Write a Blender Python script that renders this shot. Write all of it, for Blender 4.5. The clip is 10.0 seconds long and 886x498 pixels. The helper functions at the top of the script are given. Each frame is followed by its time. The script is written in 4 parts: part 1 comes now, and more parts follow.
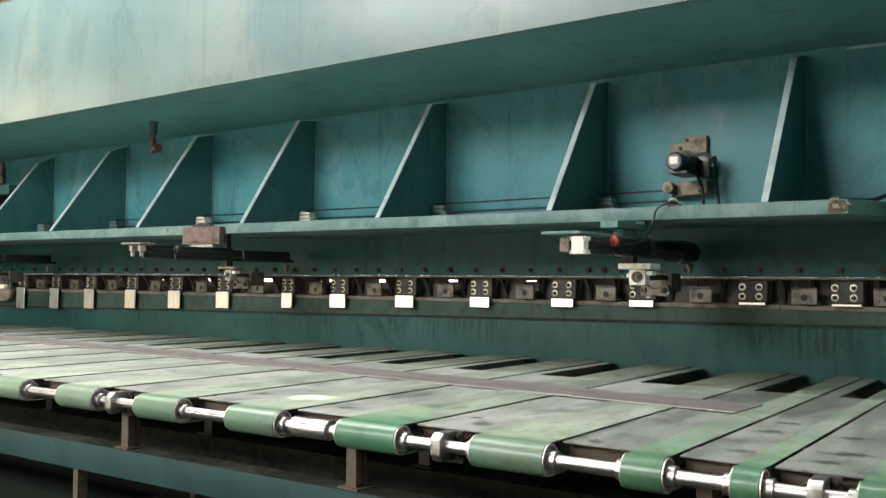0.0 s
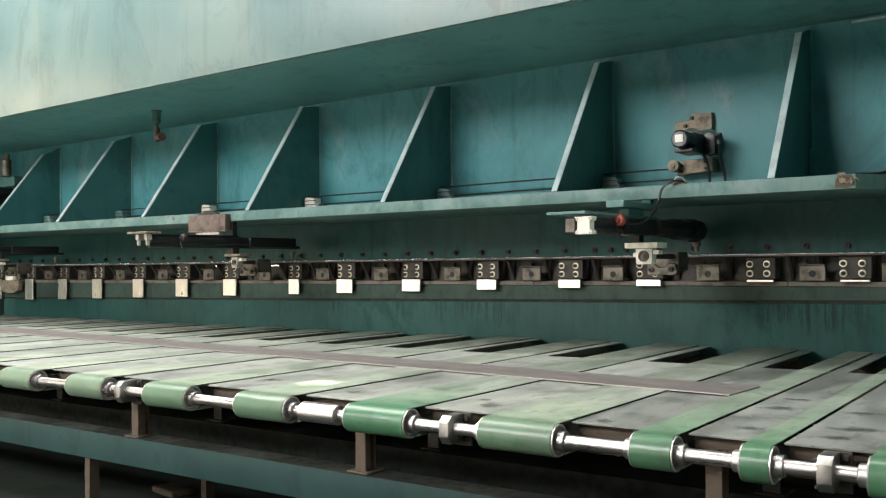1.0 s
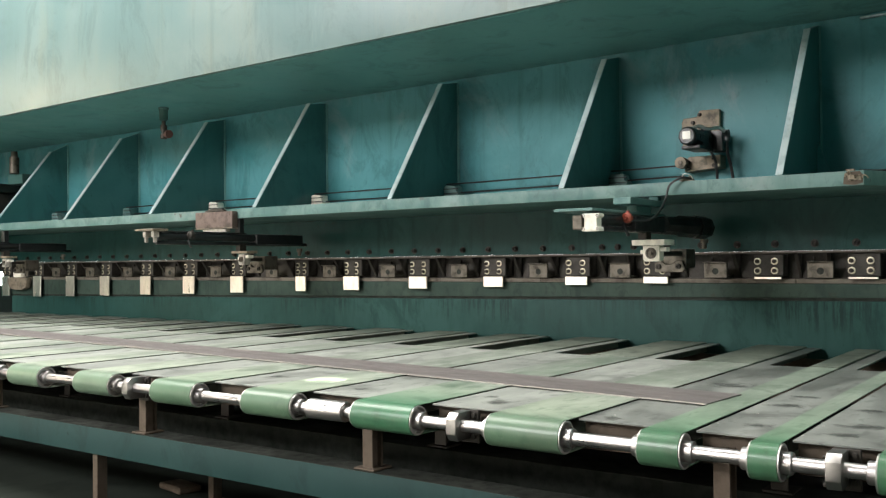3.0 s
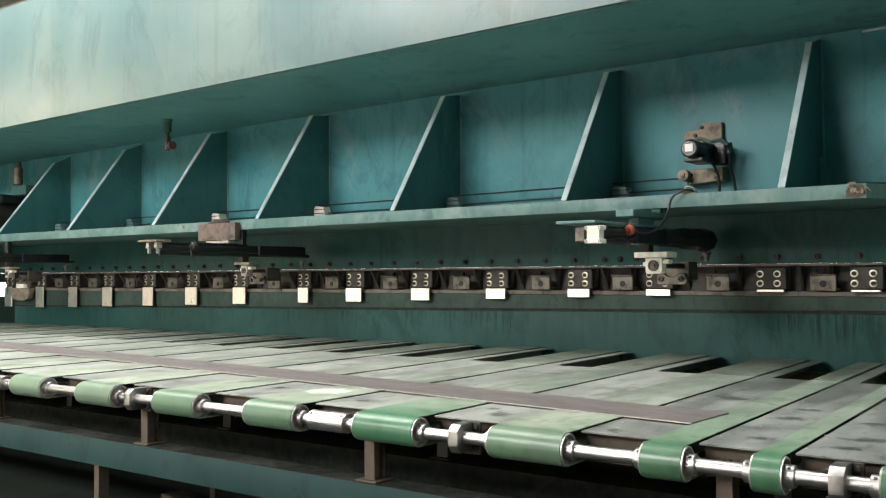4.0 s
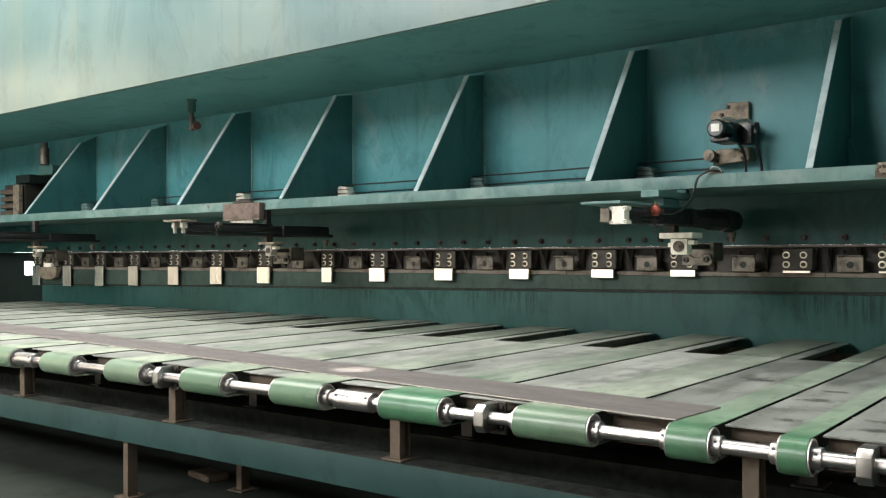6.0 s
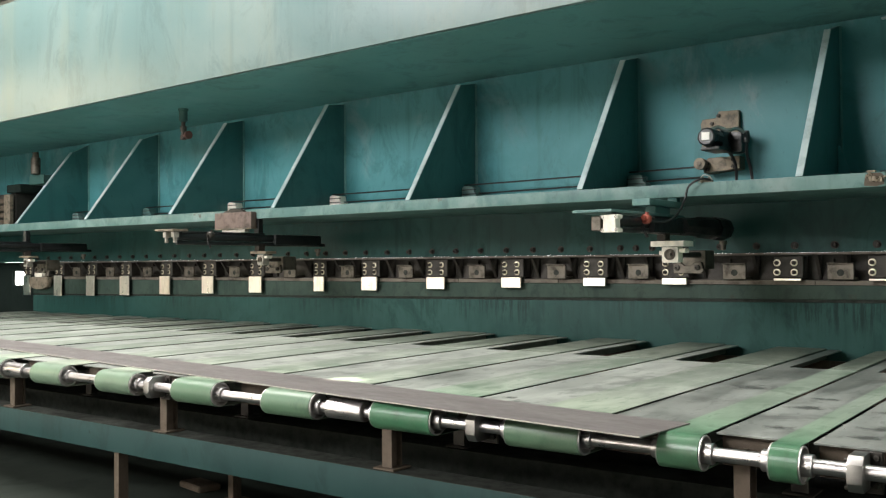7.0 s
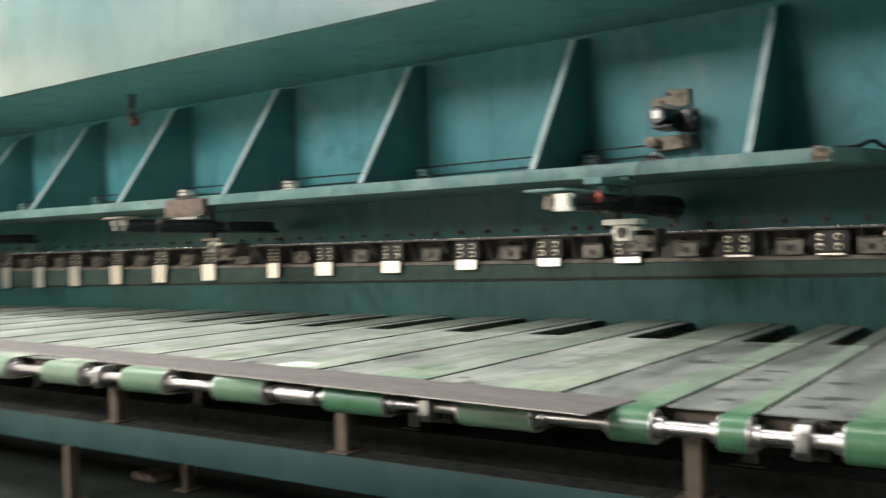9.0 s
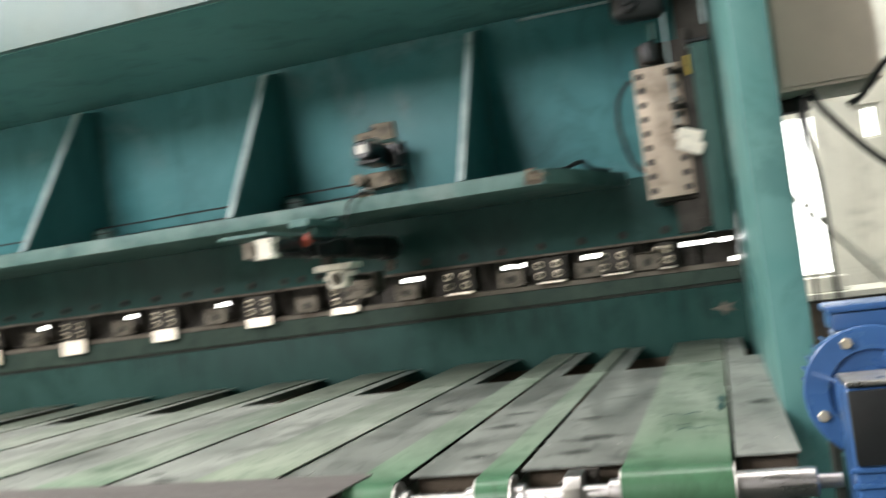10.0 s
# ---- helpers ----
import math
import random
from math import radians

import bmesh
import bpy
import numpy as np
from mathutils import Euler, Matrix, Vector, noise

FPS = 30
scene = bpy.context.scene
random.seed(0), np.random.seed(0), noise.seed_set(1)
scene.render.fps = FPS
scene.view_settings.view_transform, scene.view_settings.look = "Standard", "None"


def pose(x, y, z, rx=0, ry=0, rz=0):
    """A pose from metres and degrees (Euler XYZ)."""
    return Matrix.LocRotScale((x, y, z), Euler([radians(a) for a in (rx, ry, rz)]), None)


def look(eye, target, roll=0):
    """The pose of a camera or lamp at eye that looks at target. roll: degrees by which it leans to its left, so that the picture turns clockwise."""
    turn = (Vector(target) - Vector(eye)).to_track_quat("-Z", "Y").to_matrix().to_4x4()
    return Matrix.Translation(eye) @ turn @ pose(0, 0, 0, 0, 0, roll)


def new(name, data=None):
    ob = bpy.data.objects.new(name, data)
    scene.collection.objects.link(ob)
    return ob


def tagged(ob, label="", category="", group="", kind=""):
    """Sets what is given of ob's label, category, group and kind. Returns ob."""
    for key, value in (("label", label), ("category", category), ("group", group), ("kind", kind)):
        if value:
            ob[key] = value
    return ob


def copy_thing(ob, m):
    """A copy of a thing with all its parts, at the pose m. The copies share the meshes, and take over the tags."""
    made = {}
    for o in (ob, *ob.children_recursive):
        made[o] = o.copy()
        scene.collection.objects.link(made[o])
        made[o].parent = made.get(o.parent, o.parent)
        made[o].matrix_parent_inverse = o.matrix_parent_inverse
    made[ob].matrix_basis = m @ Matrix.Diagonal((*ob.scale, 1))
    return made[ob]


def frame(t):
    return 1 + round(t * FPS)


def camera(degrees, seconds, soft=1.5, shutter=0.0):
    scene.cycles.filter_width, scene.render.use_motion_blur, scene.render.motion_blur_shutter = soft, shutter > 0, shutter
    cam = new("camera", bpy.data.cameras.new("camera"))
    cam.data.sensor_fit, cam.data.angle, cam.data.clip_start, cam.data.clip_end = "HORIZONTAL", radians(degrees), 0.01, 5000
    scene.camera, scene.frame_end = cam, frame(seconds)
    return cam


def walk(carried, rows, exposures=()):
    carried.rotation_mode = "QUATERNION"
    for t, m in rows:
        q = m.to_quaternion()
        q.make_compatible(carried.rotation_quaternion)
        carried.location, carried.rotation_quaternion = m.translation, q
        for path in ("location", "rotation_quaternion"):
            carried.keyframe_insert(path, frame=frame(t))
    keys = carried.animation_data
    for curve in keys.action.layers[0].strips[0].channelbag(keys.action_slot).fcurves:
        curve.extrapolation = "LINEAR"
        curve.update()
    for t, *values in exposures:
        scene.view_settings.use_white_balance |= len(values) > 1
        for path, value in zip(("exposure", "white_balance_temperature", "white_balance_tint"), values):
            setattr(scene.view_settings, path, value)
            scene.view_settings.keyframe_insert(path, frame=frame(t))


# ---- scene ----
# ---------------------------------------------------------------- camera
cam = camera(51.5, 10.0, 1.2, 0.75)


def eye_pose(x, y, z, yaw, pitch, roll):
    return pose(x, y, z, 90 + pitch, 0, yaw) @ pose(0, 0, 0, 0, 0, roll)


PATH = [
    (0, 0.004, -3.068, 0.658, 34.85, 2.04, 0.56),
    (0.5, 0.002, -3.053, 0.656, 34.85, 1.05, -0.18),
    (1, 0.005, -3.051, 0.653, 35.30, 1.03, -0.55),
    (1.5, 0.007, -3.047, 0.649, 35.04, 1.02, -0.42),
    (2, 0.004, -3.050, 0.651, 34.91, 0.56, -0.48),
    (2.5, 0.000, -3.049, 0.652, 35.42, 0.49, -0.49),
    (4, 0.002, -3.054, 0.649, 35.84, 1.62, -0.38),
    (4.5, -0.001, -3.063, 0.652, 36.06, 1.46, -0.37),
    (5, -0.005, -3.073, 0.652, 37.03, 1.09, -0.28),
    (5.5, -0.011, -3.072, 0.653, 37.32, 0.23, -0.24),
    (7, -0.003, -3.072, 0.654, 36.71, 0.90, -0.41),
    (7.5, 0.000, -3.056, 0.650, 36.78, 1.02, -0.55),
    (8, -0.002, -3.061, 0.650, 36.67, 0.94, -0.32),
    (8.5, -0.003, -3.067, 0.650, 36.55, 0.93, -0.36),
    (8.8, 0.003, -3.072, 0.650, 36.26, 0.61, -0.53),
    (9, 0.009, -3.020, 0.627, 34.17, -0.03, -1.50),
    (9.2, 0.008, -2.910, 0.590, 30.98, 1.11, -2.23),
    (9.3, 0.008, -2.830, 0.580, 29.10, 1.20, -2.70),
    (9.4, 0.005, -2.755, 0.579, 27.55, 0.72, -4.80),
    (9.5, 0.004, -2.690, 0.580, 25.68, 1.76, -4.54),
    (9.6, -0.049, -2.648, 0.570, 24.63, 1.96, -5.07),
    (9.7, -0.100, -2.590, 0.562, 23.90, 1.93, -5.30),
    (9.8, -0.155, -2.470, 0.556, 21.20, 2.06, -6.03),
    (9.9, -0.208, -2.355, 0.553, 18.98, 2.22, -6.70),
    (10, -0.281, -2.334, 0.569, 16.37, 2.40, -7.25),
]
walk(cam, [(t, eye_pose(*p)) for t, *p in PATH], ((0, 0.04), (8.9, 0.03), (9.2, 0.06), (9.5, 0.07), (10, 0.04)))

# ---------------------------------------------------------------- light
FLOOR = -0.88
world = bpy.data.worlds.new("sky")
scene.world = world
world.use_nodes = True
wn = world.node_tree
sky = wn.nodes.new("ShaderNodeTexSky")
sky.sky_type, sky.sun_disc, sky.sun_elevation, sky.sun_rotation = "NISHITA", False, radians(40), radians(200)
wn.nodes["Background"].inputs["Strength"].default_value = 0.12
wn.links.new(sky.outputs[0], wn.nodes["Background"].inputs["Color"])


def area_light(name, where, target, sx, sy, watts, colour):
    data = bpy.data.lights.new(name, "AREA")
    data.shape, data.size, data.size_y, data.energy, data.color = "RECTANGLE", sx, sy, watts, colour
    ob = new(name, data)
    ob.matrix_world = look(where, target)
    return ob


area_light("unseen_roof_light", (-9.7, 0.1, 7.9), (-9.7, 0.1, 0), 8.0, 4.0, 1750, (1.0, 0.94, 0.90))
area_light("unseen_roof_light", (-1.5, 1.2, 7.9), (-1.5, 1.2, 0), 5.0, 1.5, 310, (1.0, 0.95, 0.91))
area_light("unseen_roof_light", (-17.4, 1.0, 7.9), (-17.4, 1.0, 0), 7.0, 2.2, 60, (1.0, 0.93, 0.78))
area_light("unseen_roof_light", (-15.0, 7.2, 7.9), (-15.0, 7.2, 0), 6.0, 2.2, 700, (1.0, 0.95, 0.82))
area_light("unseen_roof_light", (0.5, 7.2, 7.9), (0.5, 7.2, 0), 6.0, 2.2, 900, (1.0, 0.97, 0.9))
area_light("window_light", (-8.5, -9.9, 6.0), (-8.5, 2.0, 2.4), 8.0, 3.0, 2080, (1.0, 0.97, 0.96))
area_light("gate_light", (6.9, -2.4, 1.9), (-20.0, 0.6, 1.9), 5.0, 3.2, 280, (1.0, 0.96, 0.92))
area_light("window_light", (-25.9, -6.0, 3.7), (0, -4.0, 3.0), 6.4, 1.6, 540, (1.0, 0.80, 0.50))

# spot lamp under the closed roof, for the thin sunbeam on one belt
beam_data = bpy.data.lights.new("sunbeam", "SPOT")
beam_data.energy, beam_data.color, beam_data.shadow_soft_size = 13000, (1.0, 0.95, 0.85), 0.02
beam_data.spot_size, beam_data.spot_blend = radians(2.1), 1.0
new("sunbeam", beam_data).matrix_world = look((-5.2, -0.6, 7.8), (-3.56, 0.77, 0.0))

# ---------------------------------------------------------------- materials


def shader(name, colour, rough, metal=0.0, spec=0.5):
    m = bpy.data.materials.new(name)
    m.use_nodes = True
    b = m.node_tree.nodes["Principled BSDF"]
    b.inputs["Base Color"].default_value = (*colour, 1)
    b.inputs["Roughness"].default_value = rough
    b.inputs["Metallic"].default_value = metal
    b.inputs["Specular IOR Level"].default_value = spec
    return m, m.node_tree, b


def coords(nt, scale=(1, 1, 1), where="Object"):
    tc = nt.nodes.new("ShaderNodeTexCoord")
    mp = nt.nodes.new("ShaderNodeMapping")
    mp.inputs["Scale"].default_value = scale
    if where == "World":
        g = nt.nodes.new("ShaderNodeNewGeometry")
        nt.links.new(g.outputs["Position"], mp.inputs["Vector"])
    else:
        nt.links.new(tc.outputs[where], mp.inputs["Vector"])
    return mp.outputs[0]


def noise_tex(nt, vec, scale, detail=4.0, rough=0.55, warp=0.0):
    n = nt.nodes.new("ShaderNodeTexNoise")
    n.inputs["Scale"].default_value, n.inputs["Detail"].default_value = scale, detail
    n.inputs["Roughness"].default_value, n.inputs["Distortion"].default_value = rough, warp
    nt.links.new(vec, n.inputs["Vector"])
    return n.outputs["Fac"]


def ramp(nt, fac, lo, hi, a=0.0, b=1.0):
    r = nt.nodes.new("ShaderNodeMapRange")
    for k, v in zip(("From Min", "From Max", "To Min", "To Max"), (lo, hi, a, b)):
        r.inputs[k].default_value = v
    r.interpolation_type = "SMOOTHSTEP"
    nt.links.new(fac, r.inputs["Value"])
    return r.outputs[0]


def math_node(nt, op, a, b):
    n = nt.nodes.new("ShaderNodeMath")
    n.operation = op
    for k, v in enumerate((a, b)):
        if isinstance(v, (int, float)):
            n.inputs[k].default_value = v
        else:
            nt.links.new(v, n.inputs[k])
    return n.outputs[0]


def blend(nt, fac, a, b):
    n = nt.nodes.new("ShaderNodeMix")
    n.data_type = "RGBA"
    for k, v in ((0, fac), (6, a), (7, b)):
        if isinstance(v, tuple):
            n.inputs[k].default_value = (*v, 1)
        elif isinstance(v, (int, float)):
            n.inputs[k].default_value = v
        else:
            nt.links.new(v, n.inputs[k])
    return n.outputs[2]


def bump(nt, b, height, strength, distance=0.01):
    n = nt.nodes.new("ShaderNodeBump")
    n.inputs["Strength"].default_value, n.inputs["Distance"].default_value = strength, distance
    nt.links.new(height, n.inputs["Height"])
    nt.links.new(n.outputs[0], b.inputs["Normal"])


def paint(name, colour, pale, rust=(0.05, 0.03, 0.02), rough=0.42, streak=0.5, chips=0.0, mottle=1.0, drips=None, spec=0.22, scuffs=0.0, olive=0.0):
    """Old machine paint: cloudy patches, runs down the face, grime, chipped spots."""
    m, nt, b = shader(name, colour, rough, 0.0, spec)
    v = coords(nt, where="World")
    cloud = noise_tex(nt, v, 0.9 * mottle, 5, 0.6, 0.6)
    runs = noise_tex(nt, coords(nt, (9, 9, 0.55), "World"), 1.0, 5, 0.6)
    fine = noise_tex(nt, v, 38, 4, 0.6)
    c = blend(nt, ramp(nt, cloud, 0.38, 0.66, 0.0, 1.0), colour, pale)
    dark = tuple(0.62 * k for k in colour)
    c = blend(nt, ramp(nt, runs, 0.52, 0.78, 0.0, streak), c, dark)
    c = blend(nt, ramp(nt, fine, 0.6, 0.8, 0.0, 0.22), c, tuple(0.75 * k for k in colour))
    blot = noise_tex(nt, coords(nt, (1.3, 1.3, 0.8), "World"), 2.3 * mottle, 9, 0.72, 0.8)
    c = blend(nt, ramp(nt, blot, 0.49, 0.64, 0.0, 0.5), c, tuple(0.62 * k for k in colour))
    specks = ramp(nt, noise_tex(nt, coords(nt, (1.6, 1.6, 0.9), "World"), 15.0, 6, 0.75), 0.64, 0.70)
    c = blend(nt, math_node(nt, "MULTIPLY", specks, 0.65), c, tuple(0.45 * k for k in colour))
    if scuffs:
        pale_spot = math_node(nt, "MULTIPLY", ramp(nt, noise_tex(nt, coords(nt, (1.0, 1.0, 0.7), "World"), 1.5, 8, 0.7, 0.5), 0.52, 0.70), scuffs)
        c = blend(nt, pale_spot, c, tuple(0.55 * k + 0.16 for k in pale))
    if olive:
        stain = noise_tex(nt, coords(nt, (1.9, 1.9, 0.42), "World"), 1.0, 8, 0.7, 0.35)
        rag = noise_tex(nt, coords(nt, (3.2, 3.2, 0.45), "World"), 1.0, 8, 0.72, 0.5)
        c = blend(nt, math_node(nt, "MULTIPLY", ramp(nt, stain, 0.46, 0.66), ramp(nt, rag, 0.36, 0.62, 0.0, olive)), c, rust)
        c = blend(nt, math_node(nt, "MULTIPLY", ramp(nt, rag, 0.56, 0.7), ramp(nt, blot, 0.45, 0.6, 0.0, 0.55)), c, tuple(1.25 * k for k in pale))
    if drips:
        g = nt.nodes.new("ShaderNodeNewGeometry")
        sp = nt.nodes.new("ShaderNodeSeparateXYZ")
        nt.links.new(g.outputs["Position"], sp.inputs[0])
        thin = noise_tex(nt, coords(nt, (24, 24, 1.6), "World"), 1.0, 6, 0.75, 0.2)
        wide = noise_tex(nt, coords(nt, (0.9, 0.9, 0.3), "World"), 1.0, 3, 0.6)
        wet = math_node(nt, "MULTIPLY", ramp(nt, thin, 0.45, 0.60), ramp(nt, wide, 0.44, 0.60, 0.14, 1.0))
        wet = math_node(nt, "MULTIPLY", wet, ramp(nt, math_node(nt, "ADD", sp.outputs["Z"], math_node(nt, "MULTIPLY", thin, 0.35)), *drips))
        c = blend(nt, math_node(nt, "MULTIPLY", wet, 0.8), c, (0.010, 0.024, 0.020))
    if chips:
        spots = math_node(nt, "MULTIPLY", ramp(nt, noise_tex(nt, v, 7.0, 6, 0.7), 0.6, 0.68), ramp(nt, noise_tex(nt, v, 1.6, 2), 0.45, 0.7))
        c = blend(nt, math_node(nt, "MULTIPLY", spots, chips), c, rust)
    nt.links.new(c, b.inputs["Base Color"])
    nt.links.new(ramp(nt, cloud, 0.3, 0.75, rough - 0.09, rough + 0.16), b.inputs["Roughness"])
    bump(nt, b, math_node(nt, "ADD", fine, math_node(nt, "MULTIPLY", cloud, 3.0)), 0.12, 0.004)
    return m


def steel(name, colour, rough, metal=1.0, stretch=(1, 1, 1), grime=(0.06, 0.045, 0.035), dirt=0.5, scale=6.0):
    m, nt, b = shader(name, colour, rough, metal)
    v = coords(nt, stretch)
    big = noise_tex(nt, v, scale, 5, 0.62, 0.3)
    fine = noise_tex(nt, v, scale * 14, 3, 0.6)
    c = blend(nt, ramp(nt, big, 0.42, 0.72, 0.0, dirt), colour, grime)
    c = blend(nt, ramp(nt, fine, 0.5, 0.8, 0.0, 0.25), c, tuple(0.7 * k for k in colour))
    nt.links.new(c, b.inputs["Base Color"])
    nt.links.new(ramp(nt, math_node(nt, "ADD", big, math_node(nt, "MULTIPLY", fine, 0.4)), 0.4, 1.0, rough, min(1.0, rough + 0.25)), b.inputs["Roughness"])
    bump(nt, b, fine, 0.1, 0.002)
    return m


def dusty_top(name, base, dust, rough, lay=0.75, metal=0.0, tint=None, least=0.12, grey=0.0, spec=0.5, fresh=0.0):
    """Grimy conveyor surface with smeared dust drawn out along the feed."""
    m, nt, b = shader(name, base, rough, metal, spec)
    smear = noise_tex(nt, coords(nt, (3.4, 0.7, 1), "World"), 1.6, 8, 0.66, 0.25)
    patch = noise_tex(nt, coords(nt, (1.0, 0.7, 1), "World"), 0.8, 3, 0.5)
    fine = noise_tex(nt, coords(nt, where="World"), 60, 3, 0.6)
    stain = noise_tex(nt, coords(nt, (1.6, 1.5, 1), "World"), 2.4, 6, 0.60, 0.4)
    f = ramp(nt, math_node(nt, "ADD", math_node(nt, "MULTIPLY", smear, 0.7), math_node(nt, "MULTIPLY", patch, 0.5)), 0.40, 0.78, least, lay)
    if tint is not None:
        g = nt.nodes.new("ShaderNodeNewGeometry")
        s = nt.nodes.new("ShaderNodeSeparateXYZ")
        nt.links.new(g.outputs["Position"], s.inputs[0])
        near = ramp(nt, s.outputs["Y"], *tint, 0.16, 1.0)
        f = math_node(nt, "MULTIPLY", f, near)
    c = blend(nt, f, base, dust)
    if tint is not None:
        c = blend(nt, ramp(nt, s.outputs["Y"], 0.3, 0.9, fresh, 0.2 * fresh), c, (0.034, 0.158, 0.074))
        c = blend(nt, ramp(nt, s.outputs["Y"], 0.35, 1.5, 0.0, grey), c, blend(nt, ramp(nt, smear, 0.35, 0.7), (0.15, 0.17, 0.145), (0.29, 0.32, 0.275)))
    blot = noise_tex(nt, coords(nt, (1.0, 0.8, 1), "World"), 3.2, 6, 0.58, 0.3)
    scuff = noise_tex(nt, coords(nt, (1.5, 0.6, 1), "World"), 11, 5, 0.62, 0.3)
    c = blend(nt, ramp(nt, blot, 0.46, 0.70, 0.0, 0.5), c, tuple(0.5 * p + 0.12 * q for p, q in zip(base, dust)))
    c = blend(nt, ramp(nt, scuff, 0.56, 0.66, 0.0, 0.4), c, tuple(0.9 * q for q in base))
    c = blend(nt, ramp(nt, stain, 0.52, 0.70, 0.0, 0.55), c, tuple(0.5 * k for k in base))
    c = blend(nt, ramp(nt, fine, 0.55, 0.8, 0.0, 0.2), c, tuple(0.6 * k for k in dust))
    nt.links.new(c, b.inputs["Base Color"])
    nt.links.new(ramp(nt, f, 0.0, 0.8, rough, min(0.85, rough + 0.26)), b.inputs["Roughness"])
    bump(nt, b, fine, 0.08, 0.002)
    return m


def plain(name, colour, rough, metal=0.0, spread=0.18, scale=14.0, spec=0.5):
    m, nt, b = shader(name, colour, rough, metal, spec)
    n = noise_tex(nt, coords(nt), scale, 4, 0.6)
    nt.links.new(blend(nt, ramp(nt, n, 0.35, 0.75), colour, tuple((1 - 2 * spread) * k for k in colour)), b.inputs["Base Color"])
    nt.links.new(ramp(nt, n, 0.3, 0.8, max(0.05, rough - 0.08), min(1, rough + 0.12)), b.inputs["Roughness"])
    return m


def glow(name, colour, strength):
    m = bpy.data.materials.new(name)
    m.use_nodes = True
    b = m.node_tree.nodes["Principled BSDF"]
    b.inputs["Base Color"].default_value = (0.8, 0.8, 0.8, 1)
    b.inputs["Emission Color"].default_value = (*colour, 1)
    b.inputs["Emission Strength"].default_value = strength
    return m


GUSSET = paint("gusset_teal_paint", (0.032, 0.130, 0.128), (0.053, 0.165, 0.162), streak=0.4, rough=0.42, spec=0.35)
TEAL = paint("teal_paint", (0.044, 0.180, 0.194), (0.072, 0.226, 0.240), streak=0.5, scuffs=0.4, rough=0.45, spec=0.18)
TEAL_FACE = paint("faded_teal_paint", (0.104, 0.168, 0.164), (0.138, 0.198, 0.187), rust=(0.165, 0.185, 0.135), rough=0.38, streak=0.35, chips=0.06, mottle=0.6, spec=0.5, olive=0.3)
TEAL_LOW = paint("grimy_shaded_teal_paint", (0.014, 0.055, 0.050), (0.026, 0.080, 0.072), rust=(0.03, 0.035, 0.026), rough=0.45, streak=0.8, chips=0.9, mottle=1.6, spec=0.15)
TEAL_DARK = paint("dark_green_paint", (0.030, 0.078, 0.070), (0.042, 0.10, 0.088), rough=0.45, streak=0.4)
BLOCK = paint("oily_green_block", (0.032, 0.054, 0.044), (0.048, 0.072, 0.058), rust=(0.045, 0.035, 0.022), rough=0.55, spec=0.1, streak=0.8, chips=0.95, mottle=3.0)
LEDGE = paint("ledge_teal_paint", (0.072, 0.148, 0.138), (0.14, 0.225, 0.208), rust=(0.07, 0.055, 0.04), rough=0.45, streak=0.4, chips=0.8, mottle=2.5, scuffs=0.5)
UNDER = paint("bounce_lit_underside_paint", (0.106, 0.265, 0.250), (0.142, 0.315, 0.296), rough=0.45, streak=0.15)
TEAL_EDGE = paint("pale_teal_edge", (0.33, 0.43, 0.44), (0.44, 0.53, 0.53), rust=(0.12, 0.09, 0.06), rough=0.45, streak=0.3, chips=0.5, mottle=3.0)
TEAL_BED = paint("shaded_bed_teal_paint", (0.015, 0.054, 0.047), (0.029, 0.080, 0.070), rough=0.5, streak=0.4, mottle=0.9, drips=(0.22, 0.48), spec=0.12)
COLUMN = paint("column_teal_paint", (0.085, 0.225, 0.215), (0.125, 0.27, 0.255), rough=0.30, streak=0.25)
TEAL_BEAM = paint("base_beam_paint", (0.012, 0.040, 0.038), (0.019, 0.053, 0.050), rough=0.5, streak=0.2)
GREASE = steel("greasy_dark_steel", (0.036, 0.032, 0.026), 0.5, 0.35, grime=(0.016, 0.014, 0.011), dirt=0.7, scale=9)
BROWN = steel("rusty_brown_steel", (0.092, 0.070, 0.049), 0.6, 0.2, grime=(0.05, 0.035, 0.022), dirt=0.7, scale=12)
JBOX = steel("stained_box_paint", (0.13, 0.095, 0.080), 0.6, 0.1, grime=(0.04, 0.03, 0.025), dirt=0.95, scale=9)
BRACKET = steel("oiled_bracket_steel", (0.115, 0.103, 0.082), 0.42, 0.6, grime=(0.03, 0.024, 0.017), dirt=0.85, scale=14)
MACHINED = steel("machined_steel", (0.46, 0.45, 0.43), 0.24, 1.0, grime=(0.25, 0.23, 0.2), dirt=0.4, scale=14)
BLADE = steel("worn_blade_steel", (0.15, 0.132, 0.108), 0.85, 0.1, dirt=0.95, scale=7)
CHROME = steel("bright_turned_steel", (0.58, 0.56, 0.555), 0.22, 1.0, stretch=(1, 6, 6), grime=(0.4, 0.38, 0.35), dirt=0.35, scale=8)
ALLOY = steel("milled_alloy", (0.62, 0.61, 0.58), 0.34, 0.9, grime=(0.3, 0.28, 0.25), dirt=0.4, scale=12)
PLATE = steel("bare_ground_plate", (0.84, 0.78, 0.69), 0.24, 1.0, stretch=(3, 3, 0.8), grime=(0.5, 0.44, 0.36), dirt=0.4, scale=9)
BOLT = steel("zinc_bolt", (0.66, 0.60, 0.46), 0.32, 0.8, dirt=0.35, scale=30)
BLACK = plain("black_rubber", (0.012, 0.012, 0.013), 0.45, 0.0, 0.2)
BLACK_OIL = plain("oily_black_enamel", (0.014, 0.016, 0.017), 0.36, 0.0, 0.25)
